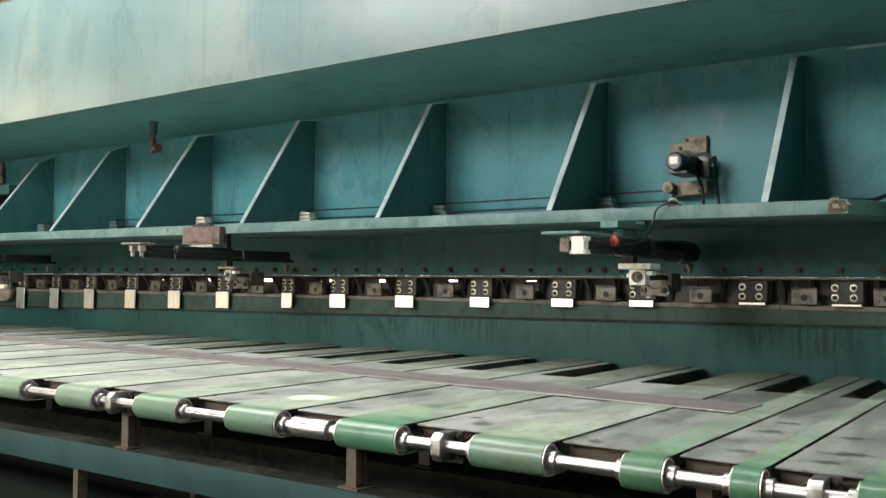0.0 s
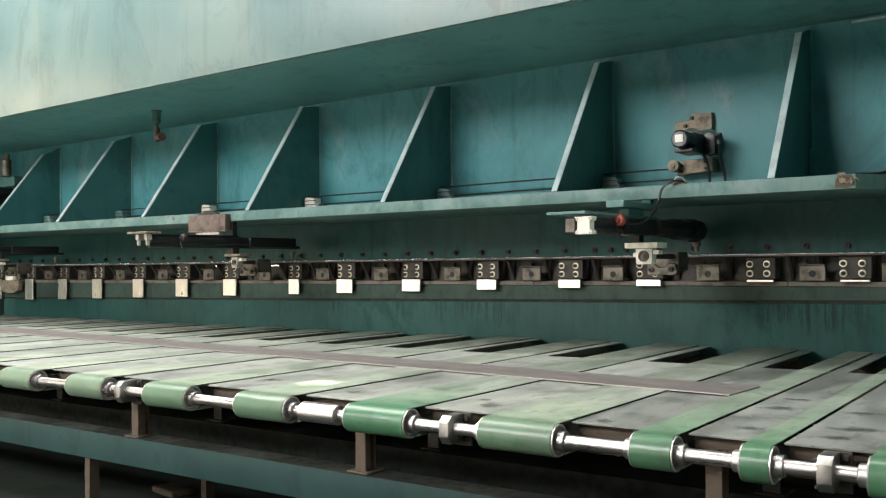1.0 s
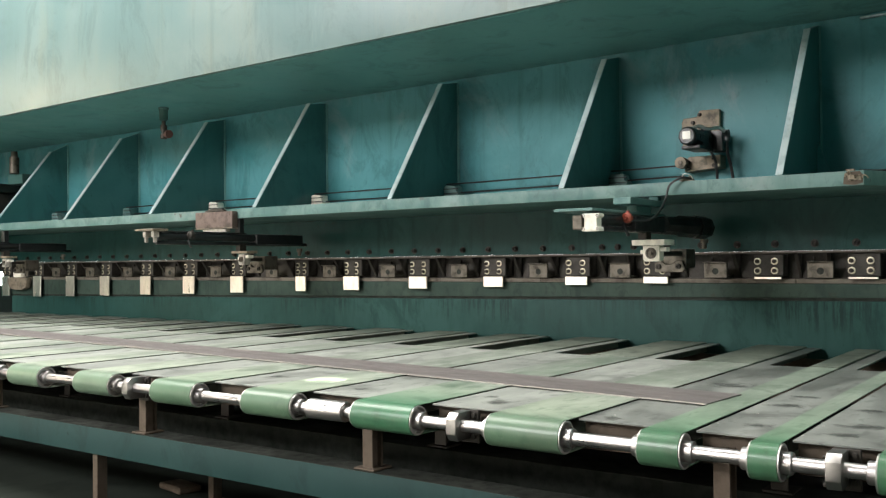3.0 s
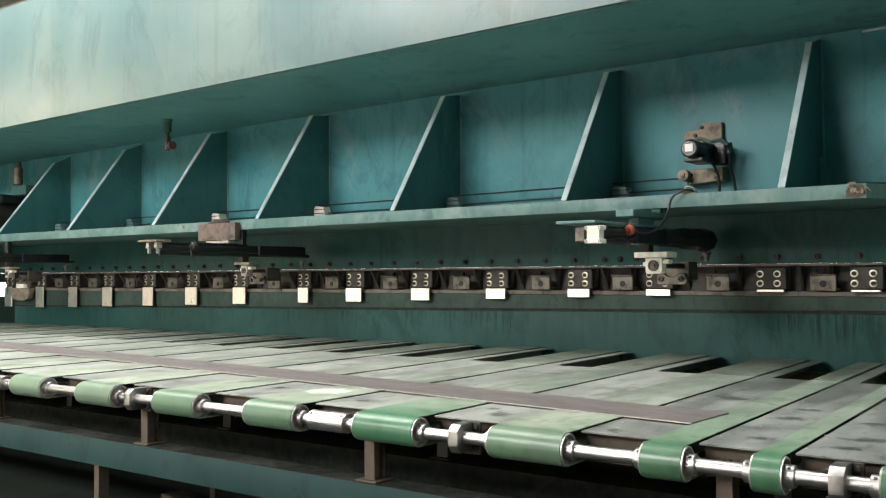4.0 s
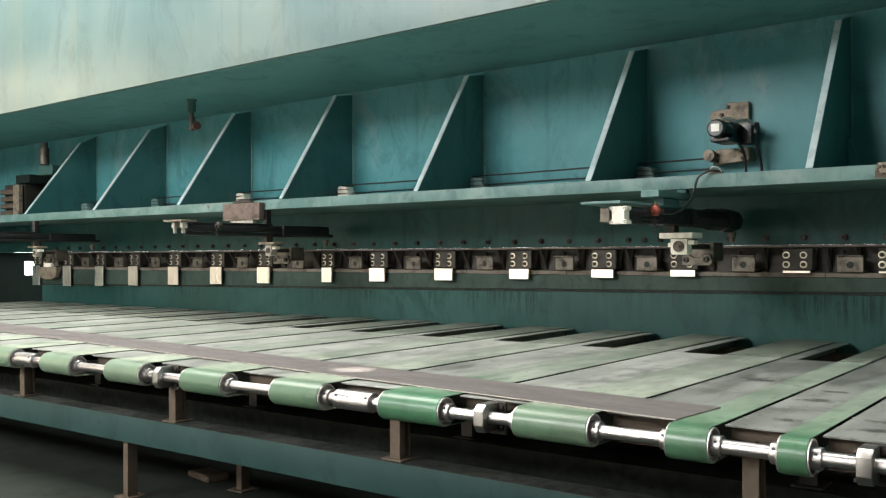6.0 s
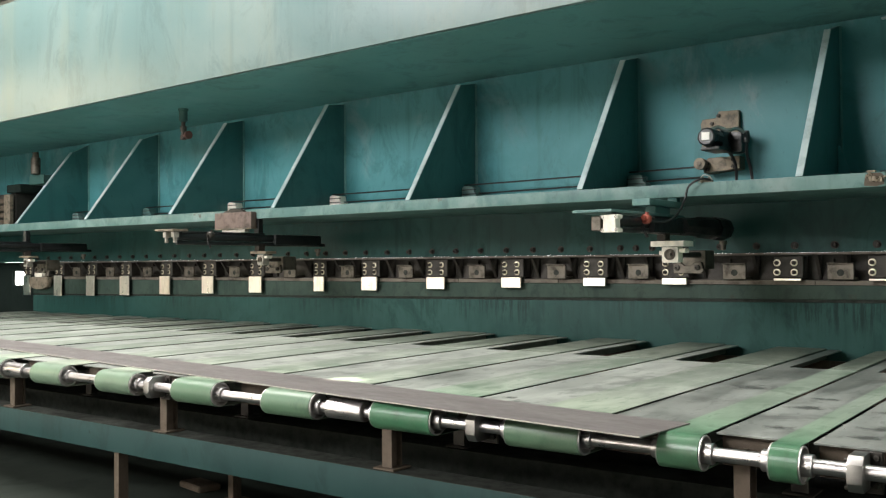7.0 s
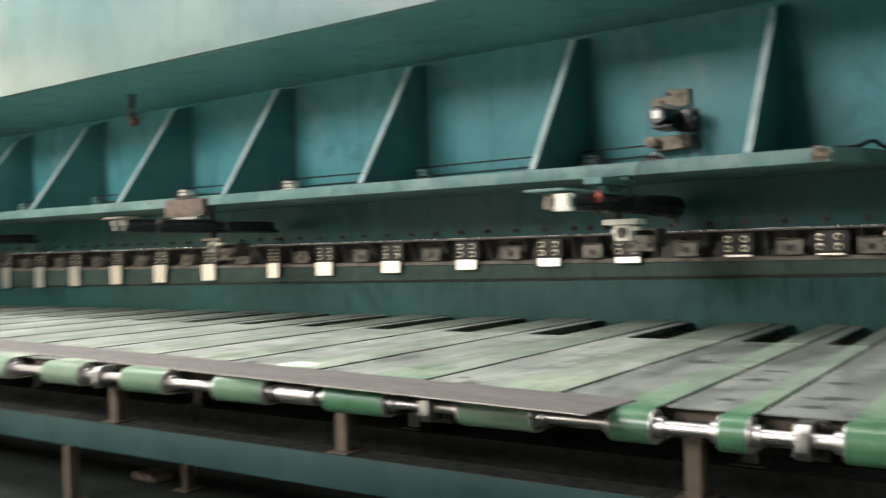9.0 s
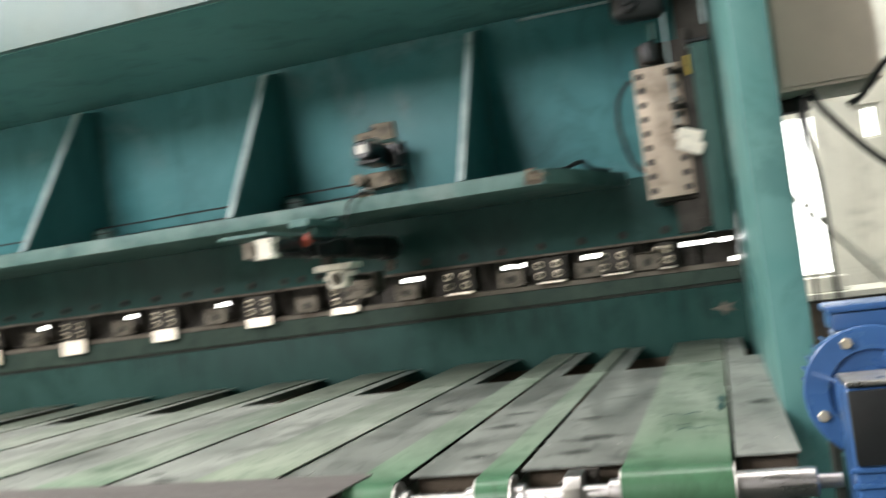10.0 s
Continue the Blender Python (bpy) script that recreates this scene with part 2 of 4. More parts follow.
CREAM = plain("cream_casting", (0.80, 0.76, 0.65), 0.5, 0.0, 0.15)
TAN = steel("tan_gib_plate", (0.45, 0.375, 0.30), 0.45, 0.4, grime=(0.15, 0.115, 0.085), dirt=0.7, scale=5)
WHITE = plain("white_card", (0.82, 0.80, 0.74), 0.6, 0.0, 0.05)
DULL_RED = plain("rusty_red", (0.075, 0.028, 0.02), 0.6)
RUST_TAN = steel("rust_tan_steel", (0.22, 0.18, 0.13), 0.55, 0.2, grime=(0.05, 0.055, 0.045), dirt=0.85, scale=14)
CAST = plain("stained_pale_casting", (0.36, 0.34, 0.29), 0.6, 0.0, 0.3, 20)
RED = plain("red_plastic", (0.30, 0.06, 0.035), 0.55)
BLUE = plain("blue_enamel", (0.042, 0.115, 0.29), 0.32, 0.0, 0.12, 6)
BEIGE = plain("beige_cabinet_paint", (0.64, 0.555, 0.445), 0.5, 0.0, 0.06, 3)
YELLOW = plain("yellow_tape", (0.5, 0.36, 0.04), 0.5)
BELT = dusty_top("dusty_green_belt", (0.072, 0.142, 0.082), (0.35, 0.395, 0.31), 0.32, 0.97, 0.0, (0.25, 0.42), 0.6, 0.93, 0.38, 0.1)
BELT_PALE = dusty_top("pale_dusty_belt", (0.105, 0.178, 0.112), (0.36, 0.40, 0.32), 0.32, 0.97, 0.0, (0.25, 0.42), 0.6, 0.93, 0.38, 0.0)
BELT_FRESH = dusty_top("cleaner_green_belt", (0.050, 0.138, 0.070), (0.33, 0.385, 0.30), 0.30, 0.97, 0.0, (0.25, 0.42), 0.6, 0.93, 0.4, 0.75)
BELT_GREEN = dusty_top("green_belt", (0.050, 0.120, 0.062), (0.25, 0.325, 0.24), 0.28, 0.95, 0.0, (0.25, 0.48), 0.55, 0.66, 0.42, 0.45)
TABLE = dusty_top("table_sheet", (0.070, 0.080, 0.073), (0.34, 0.365, 0.325), 0.32, 0.88, 0.0, None, 0.34)
TABLE_DARK = dusty_top("worn_table_sheet", (0.044, 0.052, 0.046), (0.265, 0.285, 0.258), 0.34, 0.82, 0.0, None, 0.12)
FINGER = dusty_top("rear_finger_plate", (0.05, 0.072, 0.055), (0.225, 0.255, 0.205), 0.36, 0.9, 0.0, None, 0.25)
SHEET = steel("hot_rolled_strip", (0.205, 0.188, 0.18), 0.32, 0.35, stretch=(0.5, 1.6, 1), grime=(0.12, 0.11, 0.104), dirt=0.7, scale=2.2)
CUT = steel("fresh_cut_edge", (0.42, 0.40, 0.37), 0.4, 0.6, dirt=0.2)
CONCRETE = dusty_top("oily_concrete", (0.018, 0.023, 0.019), (0.028, 0.035, 0.029), 0.82, 0.7, spec=0.06)
DULL = paint("dull_sheeting", (0.16, 0.17, 0.16), (0.22, 0.22, 0.20), rough=0.7, streak=0.2)
PANEL = paint("hall_sheeting", (0.50, 0.50, 0.44), (0.58, 0.57, 0.50), rough=0.6, streak=0.2)
ROOFING = paint("roof_sheeting", (0.30, 0.30, 0.27), (0.36, 0.36, 0.32), rough=0.7, streak=0.1)
NEAR_BLACK = plain("near_black_steel", (0.034, 0.038, 0.033), 0.85, 0.0, 0.25, spec=0.08)
DIM = paint("shaded_dark_green_paint", (0.009, 0.015, 0.013), (0.014, 0.022, 0.019), rough=0.7, spec=0.1)
DAYLIGHT = glow("daylight_pane", (1.0, 1.0, 0.97), 4.0)
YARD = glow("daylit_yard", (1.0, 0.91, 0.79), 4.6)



def smudge(name, colour, strength):
    """A soft-edged oil mark: it fades out unevenly towards its rim."""
    m, nt, b = shader(name, colour, 0.4, 0.0, 0.3)
    d = nt.nodes.new("ShaderNodeVectorMath")
    d.operation = "DISTANCE"
    nt.links.new(coords(nt, (1, 1, 0), "Generated"), d.inputs[0])
    d.inputs[1].default_value = (0.5, 0.5, 0.0)
    n = noise_tex(nt, coords(nt, where="World"), 16, 6, 0.7, 0.6)
    r = math_node(nt, "ADD", d.outputs["Value"], math_node(nt, "MULTIPLY", ramp(nt, n, 0.25, 0.75), 0.42))
    nt.links.new(ramp(nt, r, 0.22, 0.64, strength, 0.0), b.inputs["Alpha"])
    return m


OIL_MARK = smudge("oil_mark", (0.035, 0.037, 0.035), 0.5)

# ---------------------------------------------------------------- mesh tools


def box(bm, x0, x1, y0, y1, z0, z1):
    vs = [bm.verts.new(p) for p in ((x0, y0, z0), (x1, y0, z0), (x1, y1, z0), (x0, y1, z0), (x0, y0, z1), (x1, y0, z1), (x1, y1, z1), (x0, y1, z1))]
    for q in ((3, 2, 1, 0), (4, 5, 6, 7), (0, 1, 5, 4), (1, 2, 6, 5), (2, 3, 7, 6), (3, 0, 4, 7)):
        bm.faces.new([vs[k] for k in q])


def prism(bm, pts, axis, a, b):
    """A flat outline drawn out along x, y or z from a to b."""
    def place(p, d):
        return {"x": (d, p[0], p[1]), "y": (p[0], d, p[1]), "z": (p[0], p[1], d)}[axis]
    lo, hi = [bm.verts.new(place(p, a)) for p in pts], [bm.verts.new(place(p, b)) for p in pts]
    n = len(pts)
    bm.faces.new(lo)
    bm.faces.new(hi[::-1])
    for k in range(n):
        bm.faces.new((lo[k], hi[k], hi[(k + 1) % n], lo[(k + 1) % n]))
    bmesh.ops.recalc_face_normals(bm, faces=bm.faces)


def turned(bm, start, way, profile, seg=24):
    """A lathe body about the line from start along way: profile of (distance, radius)."""
    way = Vector(way).normalized()
    side = way.orthogonal().normalized()
    up = way.cross(side)
    rings = []
    for d, r in profile:
        c = Vector(start) + way * d
        rings.append([bm.verts.new(c + (side * math.cos(a) + up * math.sin(a)) * r) for a in (2 * math.pi * k / seg for k in range(seg))])
    for p, q in zip(rings, rings[1:]):
        for k in range(seg):
            bm.faces.new((p[k], p[(k + 1) % seg], q[(k + 1) % seg], q[k]))
    bm.faces.new(rings[0][::-1])
    bm.faces.new(rings[-1])


def rod(bm, p, q, r, seg=16):
    d = (Vector(q) - Vector(p)).length
    turned(bm, p, Vector(q) - Vector(p), ((0, r), (d, r)), seg)


def tube(bm, pts, r, seg=8):
    """A bent cable or pipe through points."""
    path = []
    pts = [Vector(p) for p in pts]
    for k in range(len(pts) - 1):
        a, b = pts[max(k - 1, 0)], pts[k]
        c, d = pts[k + 1], pts[min(k + 2, len(pts) - 1)]
        for s in range(6):
            t = s / 6
            path.append(0.5 * ((2 * b) + (c - a) * t + (2 * a - 5 * b + 4 * c - d) * t * t + (3 * b - a - 3 * c + d) * t ** 3))
    path.append(pts[-1])
    rings = []
    side = None
    for k, p in enumerate(path):
        w = (path[min(k + 1, len(path) - 1)] - path[max(k - 1, 0)]).normalized()
        side = w.orthogonal().normalized() if side is None else (side - w * side.dot(w)).normalized()
        up = w.cross(side)
        rings.append([bm.verts.new(p + (side * math.cos(a) + up * math.sin(a)) * r) for a in (2 * math.pi * j / seg for j in range(seg))])
    for p, q in zip(rings, rings[1:]):
        for k in range(seg):
            bm.faces.new((p[k], p[(k + 1) % seg], q[(k + 1) % seg], q[k]))
    bm.faces.new(rings[0][::-1])
    bm.faces.new(rings[-1])


def soften(bm, width, seg=1, angle=35):
    es = [e for e in bm.edges if e.is_manifold and math.degrees(e.calc_face_angle(0)) > angle]
    bmesh.ops.bevel(bm, geom=es, offset=width, segments=seg, profile=0.6, affect="EDGES", clamp_overlap=True)


def finish(name, bm, material, bevel=0.0, seg=1, smooth=True):
    bmesh.ops.recalc_face_normals(bm, faces=bm.faces)
    if bevel:
        soften(bm, bevel, seg)
    me = bpy.data.meshes.new(name)
    bm.to_mesh(me)
    bm.free()
    if smooth:
        me.polygons.foreach_set("use_smooth", [True] * len(me.polygons))
        me.set_sharp_from_angle(angle=radians(32))
    for m in material if isinstance(material, (list, tuple)) else (material,):
        me.materials.append(m)
    return me


def part(name, bm, material, parent=None, label="", bevel=0.0, seg=1):
    ob = new(name, finish(name, bm, material, bevel, seg))
    if parent is not None:
        ob.parent = parent
    if label:
        ob["label"] = label
    return ob


def box_part(name, dims, material, parent=None, label="", bevel=0.003, seg=1):
    bm = bmesh.new()
    box(bm, *dims)
    return part(name, bm, material, parent, label, bevel, seg)


def thing(name, label, category, group="", kind="", at=(0, 0, 0)):
    ob = new(name)
    ob.empty_display_size = 0.1
    ob.location = at
    return tagged(ob, label, category, group, kind)


def hex_bolt(bm, c, way, r, h, seg=6):
    turned(bm, c, way, ((0, r), (h * 0.85, r), (h, r * 0.86)), seg)


def cap_screw(name, c, r, parent, material=None):
    """A washer with a socket-head screw, facing -y."""
    bm = bmesh.new()
    turned(bm, c, (0, -1, 0), ((0, r), (0.006, r), (0.009, r * 0.94), (0.010, r * 0.70), (0.004, r * 0.66)), 14)
    ring = part(name, bm, material or BOLT, parent)
    bm = bmesh.new()
    turned(bm, (c[0], c[1] - 0.003, c[2]), (0, -1, 0), ((0, r * 0.62), (0.020, r * 0.60), (0.023, r * 0.54), (0.023, r * 0.3), (0.012, r * 0.26)), 12)
    part("socket_head", bm, GREASE, ring, "dark socket head")
    return ring


# ---------------------------------------------------------------- hall
LEFT, RIGHT, BACK, FRONT, ROOF = -26.0, 7.0, -10.0, 10.0, 8.0
g = box_part("floor", (LEFT, RIGHT, BACK, FRONT, FLOOR - 0.3, FLOOR), CONCRETE, bevel=0)
tagged(g, "dark oil-stained concrete factory floor", "floor", kind="structure")


def wall_with_openings(name, axis, at, thick, a0, a1, z0, z1, holes, material, label):
    """A wall along x or y, with rectangular openings (a0, a1, z0, z1) in ascending order."""
    bm = bmesh.new()

    def slab(a, b, lo, hi):
        if b - a < 1e-4 or hi - lo < 1e-4:
            return
        if axis == "x":
            box(bm, a, b, at, at + thick, lo, hi)
        else:
            box(bm, at, at + thick, a, b, lo, hi)
    x = a0
    for h0, h1, l0, l1 in holes:
        slab(x, h0, z0, z1)
        slab(h0, h1, z0, l0)
        slab(h0, h1, l1, z1)
        x = h1
    slab(x, a1, z0, z1)
    ob = part(name, bm, material)
    return tagged(ob, label, "wall", kind="structure")


wall_with_openings("wall_behind", "x", BACK - 0.2, 0.2, LEFT, RIGHT, FLOOR, 2.6, [(-24.0, -3.2, FLOOR, 1.1)], DULL, "dull sheeted factory wall with a wide open gate")
wall_with_openings("wall_behind_upper", "x", BACK - 0.2, 0.2, LEFT, RIGHT, 2.6, ROOF, [(-12.6, -4.4, 4.4, 7.6)], DULL, "dull sheeted factory wall with a high window band")
wall_with_openings("wall_far", "x", FRONT, 0.2, LEFT, RIGHT, FLOOR, ROOF, [(-25.6, -0.02, -0.2, 2.6), (0.0, 1.08, 0.15, 2.13), (1.68, 1.81, 1.76, 2.13)], PANEL, "pale sheeted factory wall beyond the shear")
wall_with_openings("wall_left", "y", LEFT - 0.2, 0.2, BACK, FRONT, FLOOR, ROOF, [(-9.3, -2.7, 2.7, 4.7)], PANEL, "dull sheeted end wall of the factory hall")
wall_with_openings("wall_right", "y", RIGHT, 0.2, BACK, FRONT, FLOOR, ROOF, [(-5.0, 0.2, 0.2, 3.6)], DULL, "dull sheeted end wall of the hall with a wide gate")
bm = bmesh.new()
for x0, x1, y0, y1 in ((LEFT, RIGHT, BACK, -2.0), (LEFT, RIGHT, 2.2, 6.0), (LEFT, -21.0, -2.0, 2.2), (-13.9, -13.8, -2.0, 2.2), (-5.6, RIGHT, -2.0, 0.4), (-5.6, -4.1, 0.4, 2.0), (1.1, RIGHT, 0.4, 2.0), (-5.6, RIGHT, 2.0, 2.2), (-21.0, -13.9, -2.0, -0.2), (LEFT, -18.1, 6.0, 8.4), (-11.9, -2.6, 6.0, 8.4), (3.6, RIGHT, 6.0, 8.4), (LEFT, RIGHT, 8.4, FRONT)):
    box(bm, x0, x1, y0, y1, ROOF, ROOF + 0.2)
tagged(part("ceiling", bm, ROOFING), "unseen grey hall roof with openings over the roof lights", "ceiling", kind="structure")
bm = bmesh.new()
box(bm, -26.5, 2.0, FRONT + 0.6, FRONT + 0.65, -0.8, 3.2)
tagged(part("backdrop", bm, DAYLIGHT), "bright daylight seen through windows and gate", "daylight", kind="structure")

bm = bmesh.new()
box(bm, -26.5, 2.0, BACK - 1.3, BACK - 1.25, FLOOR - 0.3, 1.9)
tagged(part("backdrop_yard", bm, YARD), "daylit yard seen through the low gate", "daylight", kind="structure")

# ---------------------------------------------------------------- shear frame
BEAM_Y, BEAM_TOP = 2.46, 3.73
WALL_Y, BED_Y = 4.15, 4.135
X0, X1, XB = -14.44, -0.14, -12.88


def beam_low(x):
    """Height of the crossbeam's underside: the beam hangs a little towards its far end."""
    return 2.415 + 0.0085 * (x + 3.3)


def joint(x):
    """Height of the joint between bed wall and blade block, which follows the blade's rake."""
    return 0.357 + 0.0095 * (x + 1.4)


def raked_part(name, x0, x1, y0, y1, low, high, material, parent, label="", bevel=0.003, seg=1):
    """A long plate whose lower and upper edges are given as heights at its two ends."""
    bm = bmesh.new()
    prism(bm, ((x0, low(x0)), (x1, low(x1)), (x1, high(x1)), (x0, high(x0))), "y", y0, y1)
    return part(name, bm, material, parent, label, bevel, seg)



beam = thing("upper_crossbeam", "long faded teal steel crossbeam with stained front face", "machine beam")
raked_part("front_plate", X0, X1, BEAM_Y, BEAM_Y + 0.05, lambda x: beam_low(x) + 0.002, lambda x: BEAM_TOP, TEAL_FACE, beam, "streaked pale teal face", 0.008, 2)
raked_part("bottom_plate", X0, X1, BEAM_Y + 0.052, WALL_Y + 0.3, beam_low, lambda x: beam_low(x) + 0.05, UNDER, beam, "green underside with bounced light painted in", 0.004)
box_part("top_plate", (X0, X1, BEAM_Y + 0.052, WALL_Y + 0.3, BEAM_TOP - 0.05, BEAM_TOP - 0.002), TEAL_DARK, beam)

for side, xa, xb in (("right", -0.1255, 0.004), ("left", -14.58, -14.45)):
    fr = thing("side_frame", "thick teal steel side frame of the shear standing on the floor", "machine frame", "side frames")
    box_part("side_plate", (xa, xb, 1.09, 5.4 if side == "right" else 4.55, FLOOR, 3.9), COLUMN if side == "right" else TEAL_DARK, fr, "", 0.012, 2)
    box_part("foot", (xa - 0.04, xb + 0.06, 1.02, 5.5 if side == "right" else 4.6, FLOOR, FLOOR + 0.06), TEAL_DARK, fr, "", 0.004)

# ---------------------------------------------------------------- ram with ledge and gussets
ram = thing("shear_ram", "teal steel shear ram with stiffening ledge and welded gussets", "shear ram")
box_part("upper_wall", (X0 + 0.02, -0.128, WALL_Y, WALL_Y + 0.06, 1.16, 2.46), TEAL, ram, "teal painted back plate", 0)
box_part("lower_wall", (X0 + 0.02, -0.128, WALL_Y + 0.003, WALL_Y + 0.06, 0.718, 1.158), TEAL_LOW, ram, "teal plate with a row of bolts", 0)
bm = bmesh.new()
prism(bm, ((X0 + 0.02, 3.12), (-1.20, 3.12), (-1.06, 3.37), (-0.89, 3.92), (-0.80, WALL_Y - 0.001), (X0 + 0.02, WALL_Y - 0.001)), "z", 1.111, 1.205)
part("ledge", bm, LEDGE, ram, "heavy teal ledge plate with worn pale front edge", 0.006, 2)
GUSSETS = (-1.726, -3.338, -5.014, -6.711, -8.32, -9.93, -11.50)
for gx in GUSSETS:
    top = 2.325 + 0.029 * min(gx + 7.0, 0)
    bm = bmesh.new()
    prism(bm, ((3.135, 1.207), (WALL_Y - 0.002, 1.207), (WALL_Y - 0.002, beam_low(gx) - 0.03), (3.907, top - 0.003)), "x", gx - 0.014, gx + 0.03)
    gus = part("gusset", bm, GUSSET, ram)
    bm = bmesh.new()
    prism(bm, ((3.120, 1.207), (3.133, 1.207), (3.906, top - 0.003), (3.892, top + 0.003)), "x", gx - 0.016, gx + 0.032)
    part("gusset_edge", bm, TEAL_EDGE, gus, "pale sloping edge", 0.003)
    bm = bmesh.new()
    rod(bm, (gx + 0.036, WALL_Y - 0.006, 1.21), (gx + 0.036, WALL_Y - 0.006, beam_low(gx) - 0.04), 0.011, 6)
    part("weld_bead", bm, COLUMN, gus)
bm = bmesh.new()
prism(bm, ((-1.695, 1.207), (-1.575, 1.207), (-1.683, 1.50), (-1.695, 1.50)), "y", 4.03, 4.044)
part("small_gusset", bm, TEAL, ram, "small teal stiffener plate", 0.002)
for x in [-4.07 + 0.29 * k for k in range(-30, 13)] + [-3.345]:
    bm = bmesh.new()
    turned(bm, (x, WALL_Y, 0.772), (0, -1, 0), ((0, 0.030), (0.006, 0.030), (0.006, 0.021), (0.030, 0.020), (0.032, 0.010), (0.02, 0.008)), 10)
    part("bolt", bm, GREASE, ram)
box_part("blade_rail", (XB + 0.02, -0.32, 4.07, 4.20, 0.700, 0.716), BLADE, ram, "thin worn steel rail with bright edge", 0.002)

# ---------------------------------------------------------------- blade holder zone
PLATES = ((-12.93, 0.19), (-12.11, 0.19), (-11.31, 0.19), (-10.53, 0.2), (-9.68, 0.2), (-8.85, 0.21), (-8.01, 0.21), (-7.0, 0.15), (-6.28, 0.21), (-5.42, 0.22), (-4.55, 0.21), (-3.70, 0.21), (-2.975, 0.21), (-2.075, 0.20), (-1.40, 0.20), (-0.945, 0.19), (-0.60, 0.10))
SLOTS = []
for (a, _), (b, _) in zip(PLATES, PLATES[1:]):
    SLOTS.append(0.5 * (a + b) + 0.04)
holder = thing("blade_holder", "dark greasy steel blade holder between ram and bed", "blade holder")
bm = bmesh.new()
box(bm, XB, -0.128, 4.24, 4.27, 0.34, 0.505)
box(bm, XB, -0.128, 4.24, 4.27, 0.535, 0.642)
box(bm, XB, -0.19, 4.24, 4.27, 0.505, 0.535)
box(bm, -0.14, -0.128, 4.24, 4.27, 0.505, 0.535)
box(bm, XB, -0.128, 4.24, 4.27, 0.674, 0.718)
last = XB
ENDS = ((-0.405, 0.1), (-0.215, 0.042))
for s, half in [(s, 0.085) for s in SLOTS if not (-3.6 < s < -3.0 or s > -1.0)] + list(ENDS):
    box(bm, last, s - half, 4.24, 4.27, 0.642, 0.674)
    last = s + half
box(bm, last, -0.128, 4.24, 4.27, 0.642, 0.674)
part("backing_plate", bm, GREASE, holder, "slotted oily backing plate")
for a, _ in PLATES:
    for off in (-0.27, 0.2):
        bm = bmesh.new()
        prism(bm, ((4.10, 0.698), (4.238, 0.698), (4.238, 0.51)), "x", a + off - 0.012, a + off + 0.012)
        part("rib", bm, GREASE, holder)

bed = thing("shear_bed", "teal cast shear bed with oily runs below the blade", "shear bed")
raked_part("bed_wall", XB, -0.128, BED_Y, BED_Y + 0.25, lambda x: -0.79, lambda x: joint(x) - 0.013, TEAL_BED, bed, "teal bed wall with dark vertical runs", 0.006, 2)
raked_part("bed_lip", XB, -0.128, BED_Y - 0.003, BED_Y + 0.25, lambda x: joint(x) - 0.011, lambda x: joint(x) + 0.008, NEAR_BLACK, bed, "dark joint line", 0)
raked_part("blade_block", XB, -0.128, BED_Y - 0.008, BED_Y + 0.09, lambda x: joint(x) + 0.010, lambda x: 0.470, BLOCK, bed, "dark oily green block", 0.004)
x = XB
while x < -0.2:
    box_part("lower_blade", (x, min(x + 1.096, -0.128), BED_Y - 0.016, BED_Y + 0.085, 0.472, 0.505), BLADE, bed, "worn steel blade section", 0.002)
    x += 1.10

for x in (-12.6, -9.6, -6.6, -3.6, -0.6):
    box_part("bed_foot", (x - 0.2, x + 0.2, BED_Y + 0.02, BED_Y + 0.23, FLOOR, -0.792), TEAL_DARK, bed, "", 0.006)

for a, w in PLATES:
    low = 0.507 - 0.0262 * (-1.95 - a) if a < -1.95 else 0.507
    low = max(low - (0.012 if a < -2.5 else 0), 0.235)
    p = thing("support_plate", "pale bare steel plate bolted below the ram" if a < -2.5 else "short pale steel plate bolted below the ram", "steel plate", "plates under the ram")
    box_part("plate", (a - w / 2, a + w / 2, 4.062, 4.078, low, 0.522), PLATE, p, "", 0.003)
    box_part("mount_block", (a - w / 2 - 0.01, a + w / 2 + 0.01, 4.10, 4.236, 0.525, 0.692), GREASE, p, "dark oily mounting block", 0.006)
    for bx in (-0.067, 0.067):
        for bz in (0.568, 0.640):
            cap_screw("cap_screw", (a - 0.02 + bx * w / 0.21, 4.10, bz), 0.027, p)
for k, s in enumerate(SLOTS):
    p = thing("angle_bracket", "oily steel angle bracket with a round hole", "bracket", "brackets between plates")
    bm = bmesh.new()
    box(bm, s - 0.092, s + 0.092, 4.085, 4.105, 0.512, 0.630)
    box(bm, s - 0.092, s + 0.092, 4.107, 4.235, 0.512, 0.53)
    part("bracket_plate", bm, BRACKET, p, "", 0.004)
    bm = bmesh.new()
    turned(bm, (s, 4.086, 0.565), (0, -1, 0), ((0, 0.026), (0.0015, 0.026), (0.0015, 0.0)), 16)
    part("hole_disc", bm, NEAR_BLACK, p, "dark disc standing in for a round hole")
    box_part("flange", (s - 0.092, s + 0.092, 4.055, 4.106, 0.631, 0.638), BRACKET, p, "pale folded top edge", 0.002)
clamp = box_part("slot_shutter", (XB + 0.1, -0.34, 4.272, 4.31, 0.56, 0.700), GREASE, None, "", 0.004)
tagged(clamp, "unseen dark bar added to shut off daylight behind the slots", "clamp bar")

